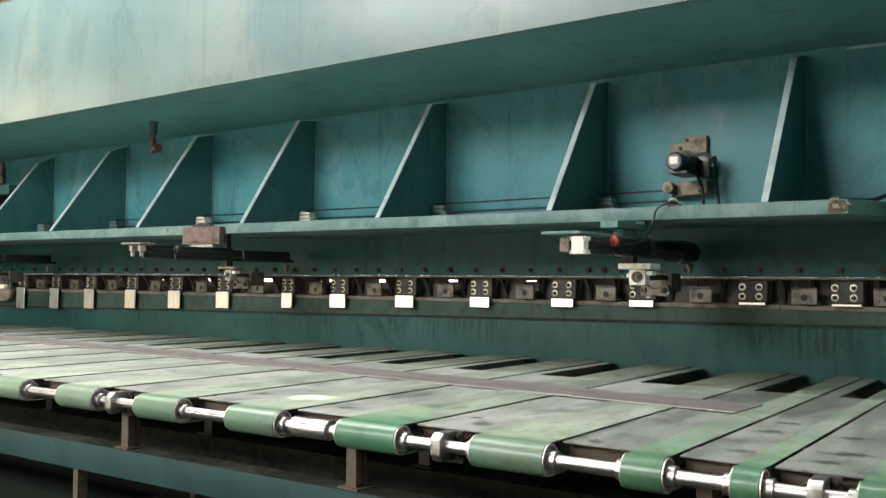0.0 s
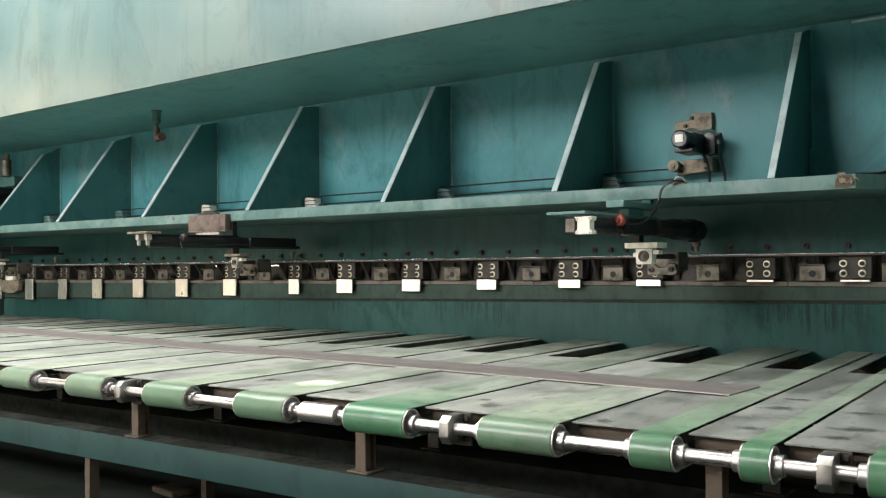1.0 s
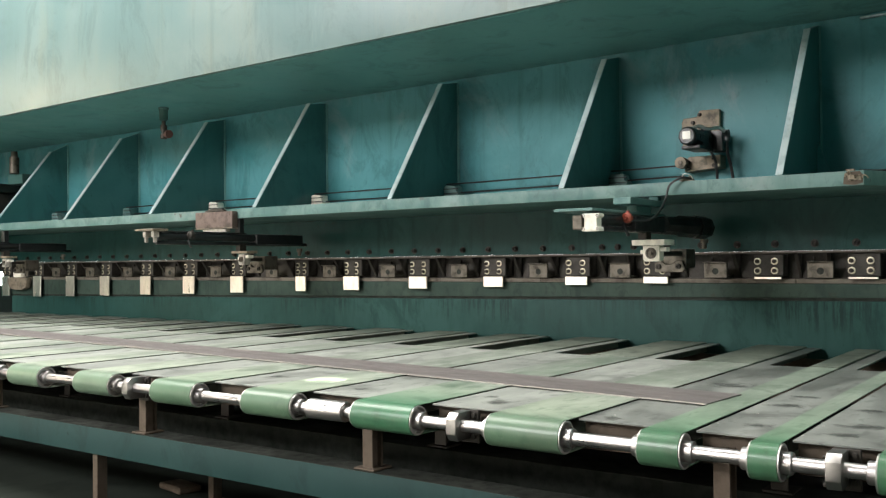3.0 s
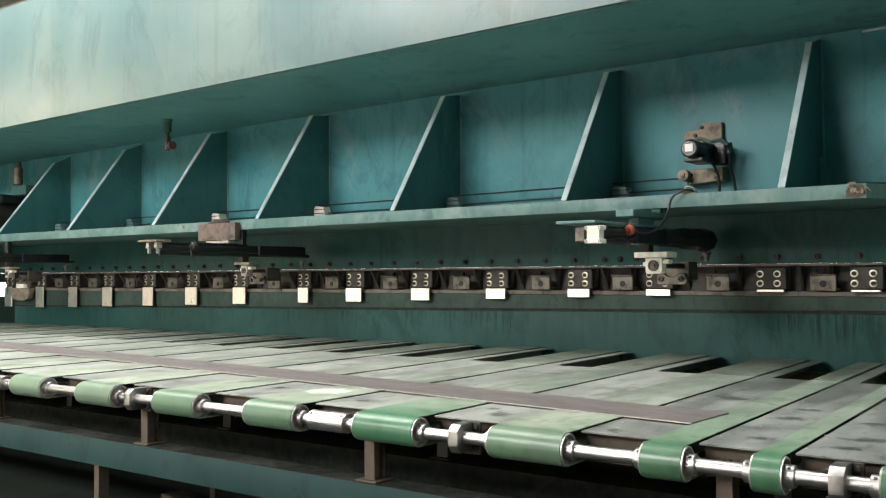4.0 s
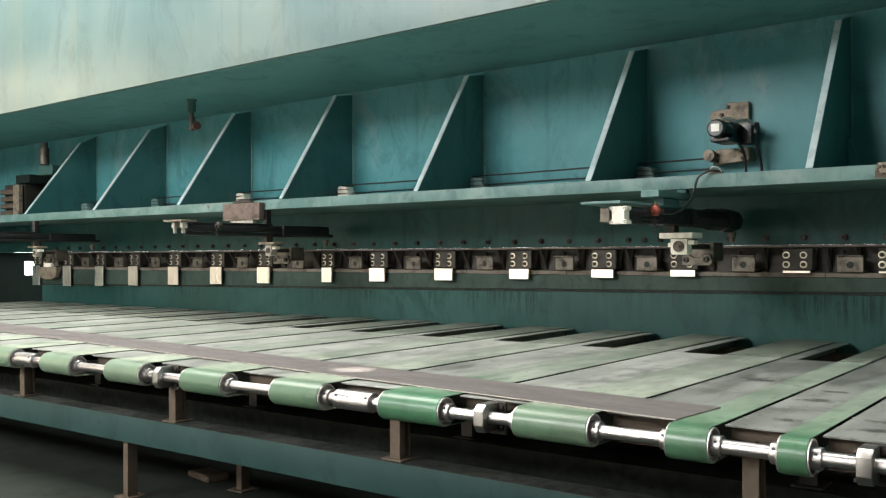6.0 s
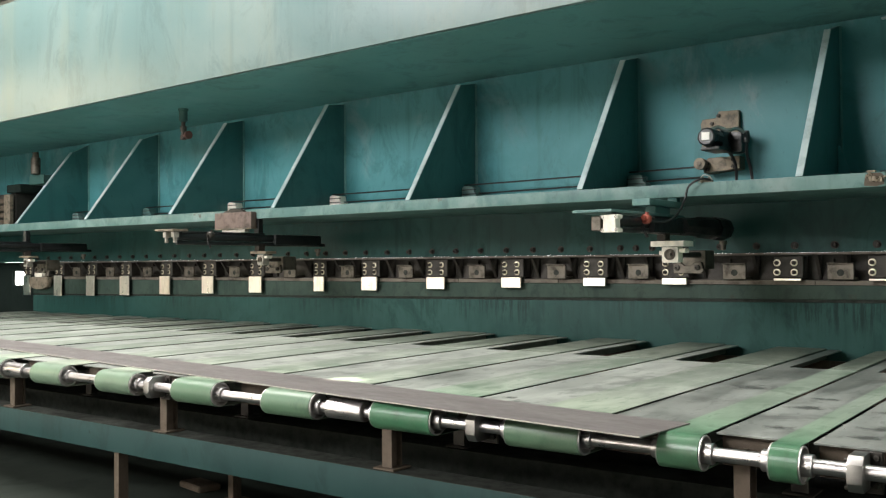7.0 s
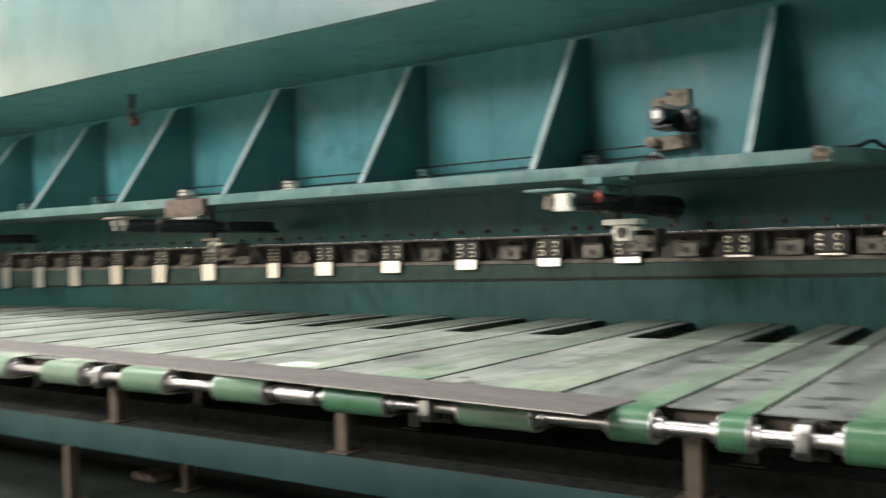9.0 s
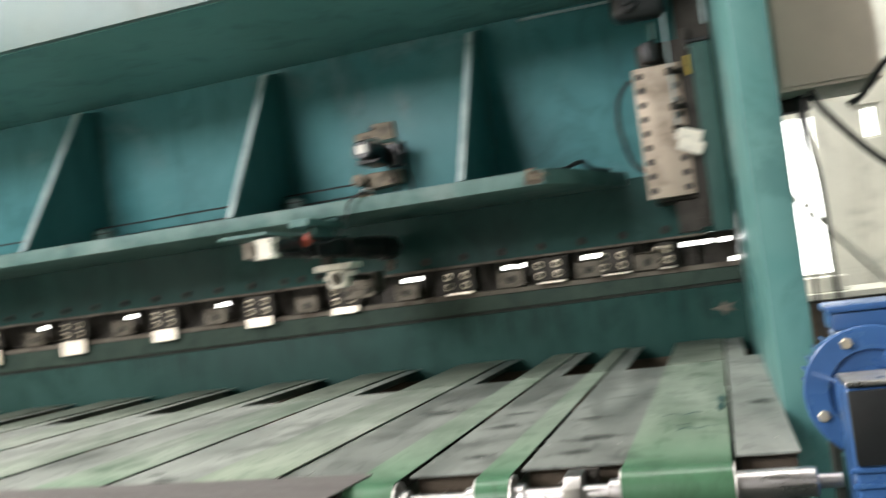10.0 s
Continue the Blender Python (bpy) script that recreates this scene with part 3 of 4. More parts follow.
# ---------------------------------------------------------------- conveyor
AX_Y, AX_Z, DRUM = 0.31, -0.070, 0.0665
TABLE_Y, NOTCH_Y = 0.41, 2.80
BELTS = [(-1.805 - 0.762 * k - 0.352, -1.805 - 0.762 * k) for k in range(14, -1, -1)] + [(-1.462, -1.300), (-1.040, -0.940), (-0.615, -0.315)]


def belt_mesh(x0, x1):
    bm = bmesh.new()
    outer, inner = [], []
    for y, z in [(2.78, 0.0), (2.2, 0.0), (1.0, 0.0), (0.6, 0.0)]:
        outer.append((y, z))
        inner.append((y, z - 0.0035))
    for k in range(25):
        a = math.pi / 2 + math.pi * k / 24
        outer.append((AX_Y + 0.070 * math.cos(a), AX_Z + 0.070 * math.sin(a)))
        inner.append((AX_Y + 0.0667 * math.cos(a), AX_Z + 0.0667 * math.sin(a)))
    outer.append((2.78, AX_Z - 0.070))
    inner.append((2.78, AX_Z - 0.0667))
    prev = None
    for o, i in zip(outer, inner):
        q = [bm.verts.new((x, *p)) for x, p in ((x0, o), (x1, o), (x1, i), (x0, i))]
        if prev:
            for k in range(4):
                bm.faces.new((prev[k], prev[(k + 1) % 4], q[(k + 1) % 4], q[k]))
        else:
            bm.faces.new(q)
        prev = q
    bm.faces.new(prev[::-1])
    return bm


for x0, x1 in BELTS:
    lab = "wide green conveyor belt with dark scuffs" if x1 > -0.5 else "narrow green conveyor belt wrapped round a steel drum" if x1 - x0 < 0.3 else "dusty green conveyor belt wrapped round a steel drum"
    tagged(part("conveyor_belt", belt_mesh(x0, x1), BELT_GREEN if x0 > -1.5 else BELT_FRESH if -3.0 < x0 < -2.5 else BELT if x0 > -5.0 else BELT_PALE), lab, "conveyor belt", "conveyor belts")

table = thing("conveyor_table", "conveyor bed of dusty grey steel sheets between belts", "conveyor table")
edges = [(-13.1, BELTS[0][0])] + [(BELTS[k][1], BELTS[k + 1][0]) for k in range(len(BELTS) - 1)] + [(BELTS[-1][1], -0.125)]
for x0, x1 in edges:
    a, b = x0 + 0.012, x1 - 0.002
    bm = bmesh.new()
    finger = a + 0.09
    if x1 > -0.2:
        prism(bm, ((a, TABLE_Y), (b, TABLE_Y), (b, 2.95), (b - 0.07, 2.95), (b - 0.07, 4.1), (a, 4.1)), "z", -0.014, -0.006)
    elif b - finger > 0.05:
        prism(bm, ((a, TABLE_Y), (b, TABLE_Y), (b, NOTCH_Y), (finger, NOTCH_Y), (finger, 4.1), (a, 4.1)), "z", -0.014, -0.006)
    else:
        prism(bm, ((a, TABLE_Y), (b, TABLE_Y), (b, 4.1), (a, 4.1)), "z", -0.014, -0.006)
    part("table_sheet", bm, TABLE_DARK if -1.6 < x1 < -0.3 else TABLE, table, "", 0.001)
    bm = bmesh.new()
    box(bm, a + 0.01, b - 0.01, TABLE_Y + 0.04, TABLE_Y + 0.05, -0.135, -0.016)
    part("front_board", bm, BROWN, table, "rust-brown board under the sheet edge")
for x0, x1 in BELTS:
    box_part("rear_finger", (x0, x1, NOTCH_Y, 4.1, -0.075, 0.001), FINGER, table, "dusty olive finger plate", 0.0015)
bm = bmesh.new()
box(bm, -13.1, -0.14, 2.3, 4.12, -0.40, -0.36)
box(bm, -13.1, -0.14, 4.105, 4.13, -0.36, -0.09)
part("opening_liner", bm, BROWN, table, "dark sheets added to shade the openings")
for y in (1.4, 2.4):
    box_part("cross_rail", (-13.1, -0.14, y, y + 0.08, -0.32, -0.16), NEAR_BLACK, table, "", 0.004)
for x in (-11.70, -9.95, -8.19, -6.44, -4.69, -2.925, -1.18):
    bm = bmesh.new()
    box(bm, x - 0.031, x + 0.031, 0.375, 0.387, -0.342, -0.062)
    box(bm, x - 0.031, x + 0.031, 0.443, 0.455, -0.342, -0.062)
    box(bm, x - 0.006, x + 0.006, 0.387, 0.443, -0.342, -0.062)
    post = part("post", bm, BROWN, table, "rust-brown steel post")
    box_part("post_foot", (x - 0.065, x + 0.065, 0.345, 0.485, -0.352, -0.342), BROWN, post, "", 0.002)

base = thing("base_beam", "long teal painted steel base beam on brown legs", "steel beam")
bm = bmesh.new()
prism(bm, ((0.33, -0.517), (0.50, -0.517), (0.50, -0.505), (0.342, -0.505), (0.342, -0.357), (0.33, -0.353)), "x", -13.1, -0.14)
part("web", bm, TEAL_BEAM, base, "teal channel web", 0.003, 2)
box_part("top_flange", (-13.1, -0.14, 0.3425, 0.50, -0.365, -0.353), NEAR_BLACK, base, "near-black top flange", 0.002)
for x, y in ((-12.0, 0.36), (-8.6, 0.36), (-5.15, 0.36), (-1.6, 0.36), (-8.2, 0.9), (-4.7, 0.9), (-1.2, 0.9)):
    bm = bmesh.new()
    top = -0.519 if y < 0.5 else -0.507
    box(bm, x - 0.024, x + 0.024, y, y + 0.008, FLOOR + 0.01, top)
    box(bm, x + 0.016, x + 0.024, y + 0.008, y + 0.07, FLOOR + 0.01, top)
    leg = part("leg", bm, BROWN, base, "rusty angle-iron leg")
    box_part("leg_foot", (x - 0.07, x + 0.07, y - 0.04, y + 0.11, FLOOR, FLOOR + 0.01), BROWN, leg, "", 0.002)

rear = thing("rear_base_beam", "near-black steel beam under the middle of the conveyor", "steel beam")
bm = bmesh.new()
prism(bm, ((0.93, -0.505), (1.16, -0.505), (1.16, -0.493), (0.942, -0.493), (0.942, -0.356), (1.16, -0.356), (1.16, -0.344), (0.93, -0.344)), "x", -13.1, -0.14)
part("channel", bm, NEAR_BLACK, rear, "", 0.004, 2)
for x in (-12.2, -10.2, -8.2, -6.45, -4.66, -2.93, -1.14):
    bm = bmesh.new()
    box(bm, x - 0.036, x + 0.036, 0.985, 0.997, -0.333, -0.062)
    box(bm, x - 0.006, x + 0.006, 0.997, 1.055, -0.333, -0.062)
    post = part("post", bm, GREASE, rear)
    box_part("post_foot", (x - 0.065, x + 0.065, 0.955, 1.10, -0.343, -0.333), GREASE, post, "", 0.002)

# shaft with drums, collars and sleeves: built about its own axis
shaft = thing("drive_shaft", "long bright steel conveyor shaft carrying belt drums", "drive shaft", at=(0, AX_Y, AX_Z))
bm = bmesh.new()
rod(bm, (-13.0, 0, 0), (-0.33, 0, 0), 0.027, 24)
part("shaft", bm, CHROME, shaft, "polished round shaft")
for x0, x1 in BELTS:
    bm = bmesh.new()
    e = 0.007
    turned(bm, (x0 - e, 0, 0), (1, 0, 0), ((0.028, 0.03), (0.028, 0.057), (0.0, 0.060), (0, 0.0675), (0.004, 0.0675), (0.006, DRUM), (x1 - x0 + 2 * e - 0.006, DRUM), (x1 - x0 + 2 * e - 0.004, 0.0675), (x1 - x0 + 2 * e, 0.0675), (x1 - x0 + 2 * e, 0.060), (x1 - x0 + 2 * e - 0.028, 0.057), (x1 - x0 + 2 * e - 0.028, 0.03)), 32)
    drum = part("drum", bm, ALLOY, shaft, "steel belt drum with bright rims")
    for cx, s in ((x0 - e, -1), (x1 + e, 1)):
        bm = bmesh.new()
        turned(bm, (cx - s * 0.02, 0, 0), (s, 0, 0), ((0, 0.041), (0.050, 0.041), (0.053, 0.038), (0.053, 0.027)), 24)
        col = part("collar", bm, CHROME, drum)
        bm = bmesh.new()
        turned(bm, (cx + s * 0.016, 0, 0.0405), (0, 0, 1), ((0, 0.007), (0.0015, 0.007), (0.0015, 0.004)), 8)
        part("set_screw", bm, BLACK, drum)
for x in (-3.12, -6.25, -9.3):
    bm = bmesh.new()
    turned(bm, (x - 0.12, 0, 0), (1, 0, 0), ((0, 0.030), (0, 0.047), (0.004, 0.050), (0.236, 0.050), (0.24, 0.047), (0.24, 0.030)), 32)
    sl = part("coupling_sleeve", bm, CHROME, shaft, "bright steel coupling sleeve")
    for d in (-0.1, 0.1):
        bm = bmesh.new()
        turned(bm, (x + d, 0.0, 0.0495), (0, 0, 1), ((0, 0.009), (0.0015, 0.009), (0.0015, 0.005)), 8)
        part("set_screw", bm, BLACK, sl)
bm = bmesh.new()
turned(bm, (-0.31, 0, 0), (1, 0, 0), ((0, 0.03), (0, 0.041), (0.205, 0.041), (0.21, 0.036), (0.21, 0.02), (0.27, 0.02)), 28)
part("output_sleeve", bm, CHROME, shaft, "thick bright sleeve towards the gearbox")


def bearing_block(x):
    t = thing("bearing_block", "machined alloy bearing block holding the conveyor shaft", "bearing block", "bearing blocks", at=(x, AX_Y, AX_Z))
    bm = bmesh.new()
    prism(bm, ((-0.060, -0.034), (-0.036, -0.066), (0.06, -0.066), (0.06, 0.060), (-0.030, 0.060), (-0.060, 0.032)), "x", -0.026, 0.026)
    part("block", bm, MACHINED, t, "", 0.004, 2)
    bm = bmesh.new()
    box(bm, -0.026, 0.066, 0.062, 0.078, -0.085, 0.06)
    part("back_flange", bm, GREASE, t, "", 0.003)
    for z in (-0.055, 0.04):
        bm = bmesh.new()
        hex_bolt(bm, (0.046, 0.061, z), (0, -1, 0), 0.012, 0.012)
        part("bolt", bm, GREASE, t)
        bm = bmesh.new()
        hex_bolt(bm, (-0.026, -0.02, z), (-1, 0, 0), 0.008, 0.014)
        part("bolt", bm, GREASE, t)
    return t


first = bearing_block(-0.755)
for x in (-2.34, -4.69, -7.05, -9.4, -11.7):
    copy_thing(first, pose(x, AX_Y, AX_Z))

# the cut strip lies on the belts
strip = box_part("steel_strip", (-11.0, 0.0, 0.0, 0.385, 0.0, 0.005), SHEET, None, "", 0.0008)
tagged(strip, "long narrow strip of freshly sheared dark steel", "steel strip")
box_part("cut_edge", (-11.0, 0.0, -0.004, -0.0002, 0.0002, 0.0052), CUT, strip, "bright sheared edge", 0)

# ---------------------------------------------------------------- back gauge units under the ledge


def gauge_unit(x, far=False):
    u = thing("back_gauge", "black and cream back gauge unit hung under the teal ledge", "back gauge", "back gauge units", at=(x, 0, 0))
    bm = bmesh.new()
    if far:
        box(bm, -0.16, 0.10, 2.03, 2.20, 0.962, 0.980)
    else:
        box(bm, -0.24, 0.03, 2.03, 3.18, 0.962, 0.980)
    part("mount_plate", bm, RUST_TAN if far else LEDGE, u, "pale worn mounting plate" if far else "teal mounting plate", 0.003)
    bm = bmesh.new()
    if far:
        box(bm, -0.06, 0.028, 2.21, 3.19, 0.952, 0.966)
    else:
        box(bm, -0.10, 0.028, 2.60, 3.19, 1.030, 1.075)
        box(bm, -0.07, 0.0, 2.75, 3.0, 0.982, 1.030)
    part("hanger", bm, BLACK_OIL if far else LEDGE, u, "", 0.004)
    bm = bmesh.new()
    box(bm, -0.07, 0.0, 3.125, 3.185, 0.968 if far else 1.077, 1.109)
    part("hanger_block", bm, BLACK_OIL if far else TEAL_LOW, u, "dark spacer block added under the ledge", 0.004)
    if far:
        for px in (-0.085, 0.035):
            bm = bmesh.new()
            box(bm, px, px + 0.042, 2.06, 2.12, 0.905, 0.958)
            box(bm, px + 0.01, px + 0.032, 2.07, 2.10, 0.858, 0.904)
            part("prong", bm, CAST, u, "pale bracket prong", 0.004)
    else:
        bm = bmesh.new()
        prism(bm, ((-0.058, 0.838), (0.058, 0.838), (0.058, 0.860), (0.042, 0.866), (0.042, 0.919), (0.058, 0.925), (0.058, 0.947), (-0.058, 0.947), (-0.058, 0.925), (-0.042, 0.919), (-0.042, 0.866), (-0.058, 0.860)), "y", 2.06, 2.13)
        cap = part("end_cap", bm, CREAM, u, "cream cylinder end cap with notched sides", 0.003)
        for bx in (-0.046, 0.046):
            for bz in (0.852, 0.933):
                bm = bmesh.new()
                turned(bm, (bx, 2.061, bz), (0, -1, 0), ((0, 0.009), (0.003, 0.009), (0.003, 0.006), (0.0005, 0.005)), 10)
                part("screw_recess", bm, BLACK, cap)
        bm = bmesh.new()
        box(bm, -0.13, -0.062, 2.07, 2.16, 0.850, 0.940)
        part("side_block", bm, BRACKET, u, "", 0.005)
    bm = bmesh.new()
    turned(bm, (0, 2.132, 0.915), (0, 1, 0), ((0, 0.045), (0.05, 0.045), (0.05, 0.036), (1.60, 0.036), (1.60, 0.048), (1.68, 0.048)), 20)
    part("cylinder", bm, BLACK_OIL, u, "oily black cylinder")
    bm = bmesh.new()
    turned(bm, (0.012, 2.132, 0.858), (0, 1, 0), ((0, 0.018), (1.9, 0.018)), 14)
    part("guide_rod", bm, BLACK_OIL, u)
    bm = bmesh.new()
    if far:
        box(bm, -0.05, 0.06, 3.30, 3.95, 0.85, 0.955)
    else:
        turned(bm, (0.03, 3.10, 0.905), (0, 1, 0), ((0, 0.040), (0.01, 0.062), (0.30, 0.066), (0.32, 0.078), (0.60, 0.080), (0.60, 0.07), (0.63, 0.07), (0.63, 0.088), (0.86, 0.088), (0.86, 0.06), (0.90, 0.06), (0.90, 0.02)), 8)
        box(bm, -0.06, 0.06, 2.60, 3.09, 0.850, 0.948)
    rear_motor = part("rear_motor", bm, BLACK_OIL, u, "oily black rear motor", 0.02 if far else 0.0, 2)
    bm = bmesh.new()
    turned(bm, (0.05, 3.90, 0.815), (0, 0, -1), ((0, 0.030), (0.03, 0.030), (0.03, 0.020), (0.07, 0.018), (0.075, 0.010)), 12)
    part("fitting", bm, BRACKET, rear_motor, "small grey hose fitting")
    bm = bmesh.new()
    turned(bm, (0.052, 2.52, 0.932), (0, -1, 0), ((0, 0.026), (0.02, 0.034), (0.05, 0.034), (0.06, 0.026), (0.06, 0.014), (0.075, 0.012)), 14)
    turned(bm, (0.052, 2.50, 0.955), (0, 0, 1), ((0, 0.012), (0.025, 0.012)), 10)
    part("sensor", bm, GREASE if far else RED, u, "dull dark sensor cap" if far else "small red sensor cap")
    bm = bmesh.new()
    tube(bm, ((0.030, 2.49, 0.93), (0.035, 2.47, 0.88), (0.05, 2.47, 0.845), (0.062, 2.48, 0.815)), 0.010)
    part("lever", bm, BLACK, u)
    # carriage
    k = 0.26 if far else 0.0
    bm = bmesh.new()
    if far:
        box(bm, -0.05, 0.17, 2.80 + k, 2.94 + k, 0.762, 0.786)
    else:
        box(bm, -0.060, 0.175, 2.80, 2.98, 0.758, 0.795)
    part("carriage_bar", bm, RUST_TAN if far else CREAM, u, "dull stained carriage crossbar" if far else "cream carriage crossbar", 0.004, 2)
    bm = bmesh.new()
    box(bm, -0.03, 0.03, 2.84 + k, 2.92 + k, 0.799 - 0.011 * far, 0.856)
    part("carriage_post", bm, GREASE, u, "dark greasy post")
    bm = bmesh.new()
    w = 0.042 if far else 0.059
    prism(bm, ((0.071 - w, 0.66), (0.083 - w, 0.648), (0.059 + w, 0.648), (0.071 + w, 0.66), (0.071 + w, 0.754), (0.071 - w, 0.754)), "y", 2.82 + k, 2.90 + k)
    part("carriage_body", bm, CAST if far else CREAM, u, "stained bearing carriage" if far else "cream bearing carriage", 0.004, 2)
    bm = bmesh.new()
    turned(bm, (0.071, 2.821 + k, 0.703), (0, -1, 0), ((0, 0.64 * w), (0.012, 0.64 * w), (0.012, 0.49 * w), (0.003, 0.46 * w), (0.003, 0.2 * w), (0.016, 0.19 * w)), 24)
    part("nut", bm, BRACKET, u, "dark round screw nut")
    for x0, x1, z0 in ((0.072 + w, 0.116 + w, 0.715), (0.047 - w, 0.070 - w, 0.70)):
        bm = bmesh.new()
        box(bm, x0, x1, 2.83 + k, 2.90 + k, z0, z0 + 0.028)
        part("ear", bm, CREAM, u, "", 0.003)
    bm = bmesh.new()
    box(bm, -0.11, 0.12, 3.34, 3.52, 0.60, 0.735)
    part("stop_block", bm, BRACKET, u, "dark oily stop block", 0.008, 2)
    bm = bmesh.new()
    prism(bm, ((-0.11, 0.568), (0.10, 0.568), (0.12, 0.59), (0.10, 0.652), (0.05, 0.652), (0.02, 0.625), (-0.03, 0.625), (-0.06, 0.652), (-0.11, 0.64)), "y", 3.31, 3.338)
    sp = part("stop_plate", bm, BRACKET, u, "pale notched stop plate", 0.004)
    for bx in (-0.08, 0.07):
        bm = bmesh.new()
        turned(bm, (bx, 3.31, 0.61), (0, -1, 0), ((0, 0.021), (0.014, 0.021), (0.016, 0.017), (0.016, 0.009), (0.006, 0.008)), 12)
        part("screw", bm, GREASE, sp)
    bm = bmesh.new()
    rod(bm, (0.071, 2.90 + k, 0.703), (0.071, 3.34, 0.703), 0.02, 14)
    part("lead_screw", bm, GREASE, u)
    return u


unit = gauge_unit(-2.555)
unit = gauge_unit(-6.9, True)
copy_thing(unit, pose(-11.25, 0, 0))

# ---------------------------------------------------------------- drive on the ram wall
mot = thing("gauge_motor", "black servo motor on rusty brackets bolted to the teal wall", "motor")
bm = bmesh.new()
prism(bm, ((-2.74, 1.56), (-2.44, 1.56), (-2.44, 1.845), (-2.60, 1.85), (-2.625, 1.80), (-2.735, 1.795), (-2.75, 1.76)), "y", 4.10, 4.148)
bp = part("back_plate", bm, RUST_TAN, mot, "dull brown bracket plate", 0.004)
for x, z in ((-2.60, 1.815), (-2.655, 1.755), (-2.66, 1.70)):
    bm = bmesh.new()
    hex_bolt(bm, (x, 4.10, z), (0, -1, 0), 0.016, 0.018)
    part("bolt", bm, GREASE, bp)
bm = bmesh.new()
prism(bm, ((-2.70, 1.355), (-2.41, 1.375), (-2.41, 1.475), (-2.66, 1.475), (-2.70, 1.44)), "y", 4.02, 4.148)
bp = part("lower_bracket", bm, RUST_TAN, mot, "rusty lower bracket", 0.004)
for x, z in ((-2.665, 1.43), (-2.46, 1.45), (-2.665, 1.385), (-2.46, 1.395)):
    bm = bmesh.new()
    hex_bolt(bm, (x, 4.02, z), (0, -1, 0), 0.016, 0.018)
    part("bolt", bm, GREASE, bp)
bm = bmesh.new()
turned(bm, (-2.52, 3.60, 1.588), (0, 1, 0), ((0, 0.058), (0.012, 0.070), (0.05, 0.072), (0.05, 0.064), (0.06, 0.064), (0.06, 0.072), (0.10, 0.072), (0.10, 0.064), (0.11, 0.064), (0.11, 0.072), (0.20, 0.072), (0.20, 0.05), (0.32, 0.05), (0.32, 0.068), (0.50, 0.068)), 10)
body = part("motor_body", bm, BLACK_OIL, mot, "black ribbed motor body")
box_part("rating_plate", (-2.552, -2.488, 3.594, 3.599, 1.562, 1.622), WHITE, mot, "small white rating plate", 0.002)
bm = bmesh.new()
box(bm, -2.585, -2.44, 3.66, 3.95, 1.495, 1.522)
box(bm, -2.56, -2.46, 3.80, 3.98, 1.524, 1.655)
box(bm, -2.50, -2.38, 3.985, 4.095, 1.50, 1.66)
part("motor_foot", bm, BLACK_OIL, mot, "", 0.008, 2)
bm = bmesh.new()
tube(bm, ((-2.53, 3.70, 1.648), (-2.48, 3.75, 1.672), (-2.43, 3.80, 1.650), (-2.38, 3.88, 1.668), (-2.345, 3.93, 1.64)), 0.014)
part("conduit", bm, ALLOY, mot, "grey flexible conduit")
bm = bmesh.new()
tube(bm, ((-2.345, 3.93, 1.64), (-2.335, 3.96, 1.58), (-2.345, 4.0, 1.48), (-2.33, 4.04, 1.36), (-2.32, 4.05, 1.25)), 0.012)
part("conduit_end", bm, BLACK, mot, "black hose")
bm = bmesh.new()
turned(bm, (-2.338, 3.965, 1.655), (0, 0, -1), ((0, 0.014), (0, 0.022), (0.03, 0.026), (0.085, 0.026), (0.09, 0.018)), 12)
part("plug", bm, BLACK_OIL, mot, "black cable plug")
bm = bmesh.new()
tube(bm, ((-2.46, 3.90, 1.52), (-2.42, 3.95, 1.40), (-2.43, 4.0, 1.21)), 0.011)
part("cable", bm, BLACK, mot)
bm = bmesh.new()
turned(bm, (-2.70, 3.93, 1.425), (0, 1, 0), ((0, 0.018), (0, 0.046), (0.02, 0.046), (0.025, 0.038), (0.04, 0.038), (0.045, 0.046), (0.06, 0.046)), 24)
part("pulley", bm, RUST_TAN, mot, "small rusty cable pulley")
bm = bmesh.new()
rod(bm, (-2.70, 3.92, 1.425), (-2.70, 4.148, 1.425), 0.018)
part("pulley_axle", bm, BRACKET, mot)

ropes = thing("drive_cables", "pair of thin dark drive cables along the ledge", "cable")
for z in (1.385, 1.300):
    bm = bmesh.new()
    tube(bm, ((-2.70, 3.955, z + 0.018), (-5.0, 3.955, z), (-8.4, 3.955, z - 0.004), (-12.6, 3.955, z)), 0.007, 6)
    part("cable", bm, BLACK, ropes)
for gx in GUSSETS[1:]:
    f = thing("cable_guide", "worn pale cable guide block on the ledge beside a gusset", "guide block", "cable guide blocks", at=(gx + 0.115, 3.955, 1.206))
    bm = bmesh.new()
    prism(bm, ((-0.075, 0), (0.085, 0), (0.085, 0.085), (0.06, 0.11), (0.055, 0.155), (-0.05, 0.165), (-0.075, 0.15)), "y", -0.06, 0.05)
    part("block", bm, CREAM if -9 < gx < -5.5 else LEDGE, f, "", 0.006, 2)
    for z in (0.085, 0.125):
        bm = bmesh.new()
        box(bm, -0.077, 0.087, -0.0625, -0.061, z, z + 0.008)
        part("groove_strip", bm, BLACK, f)

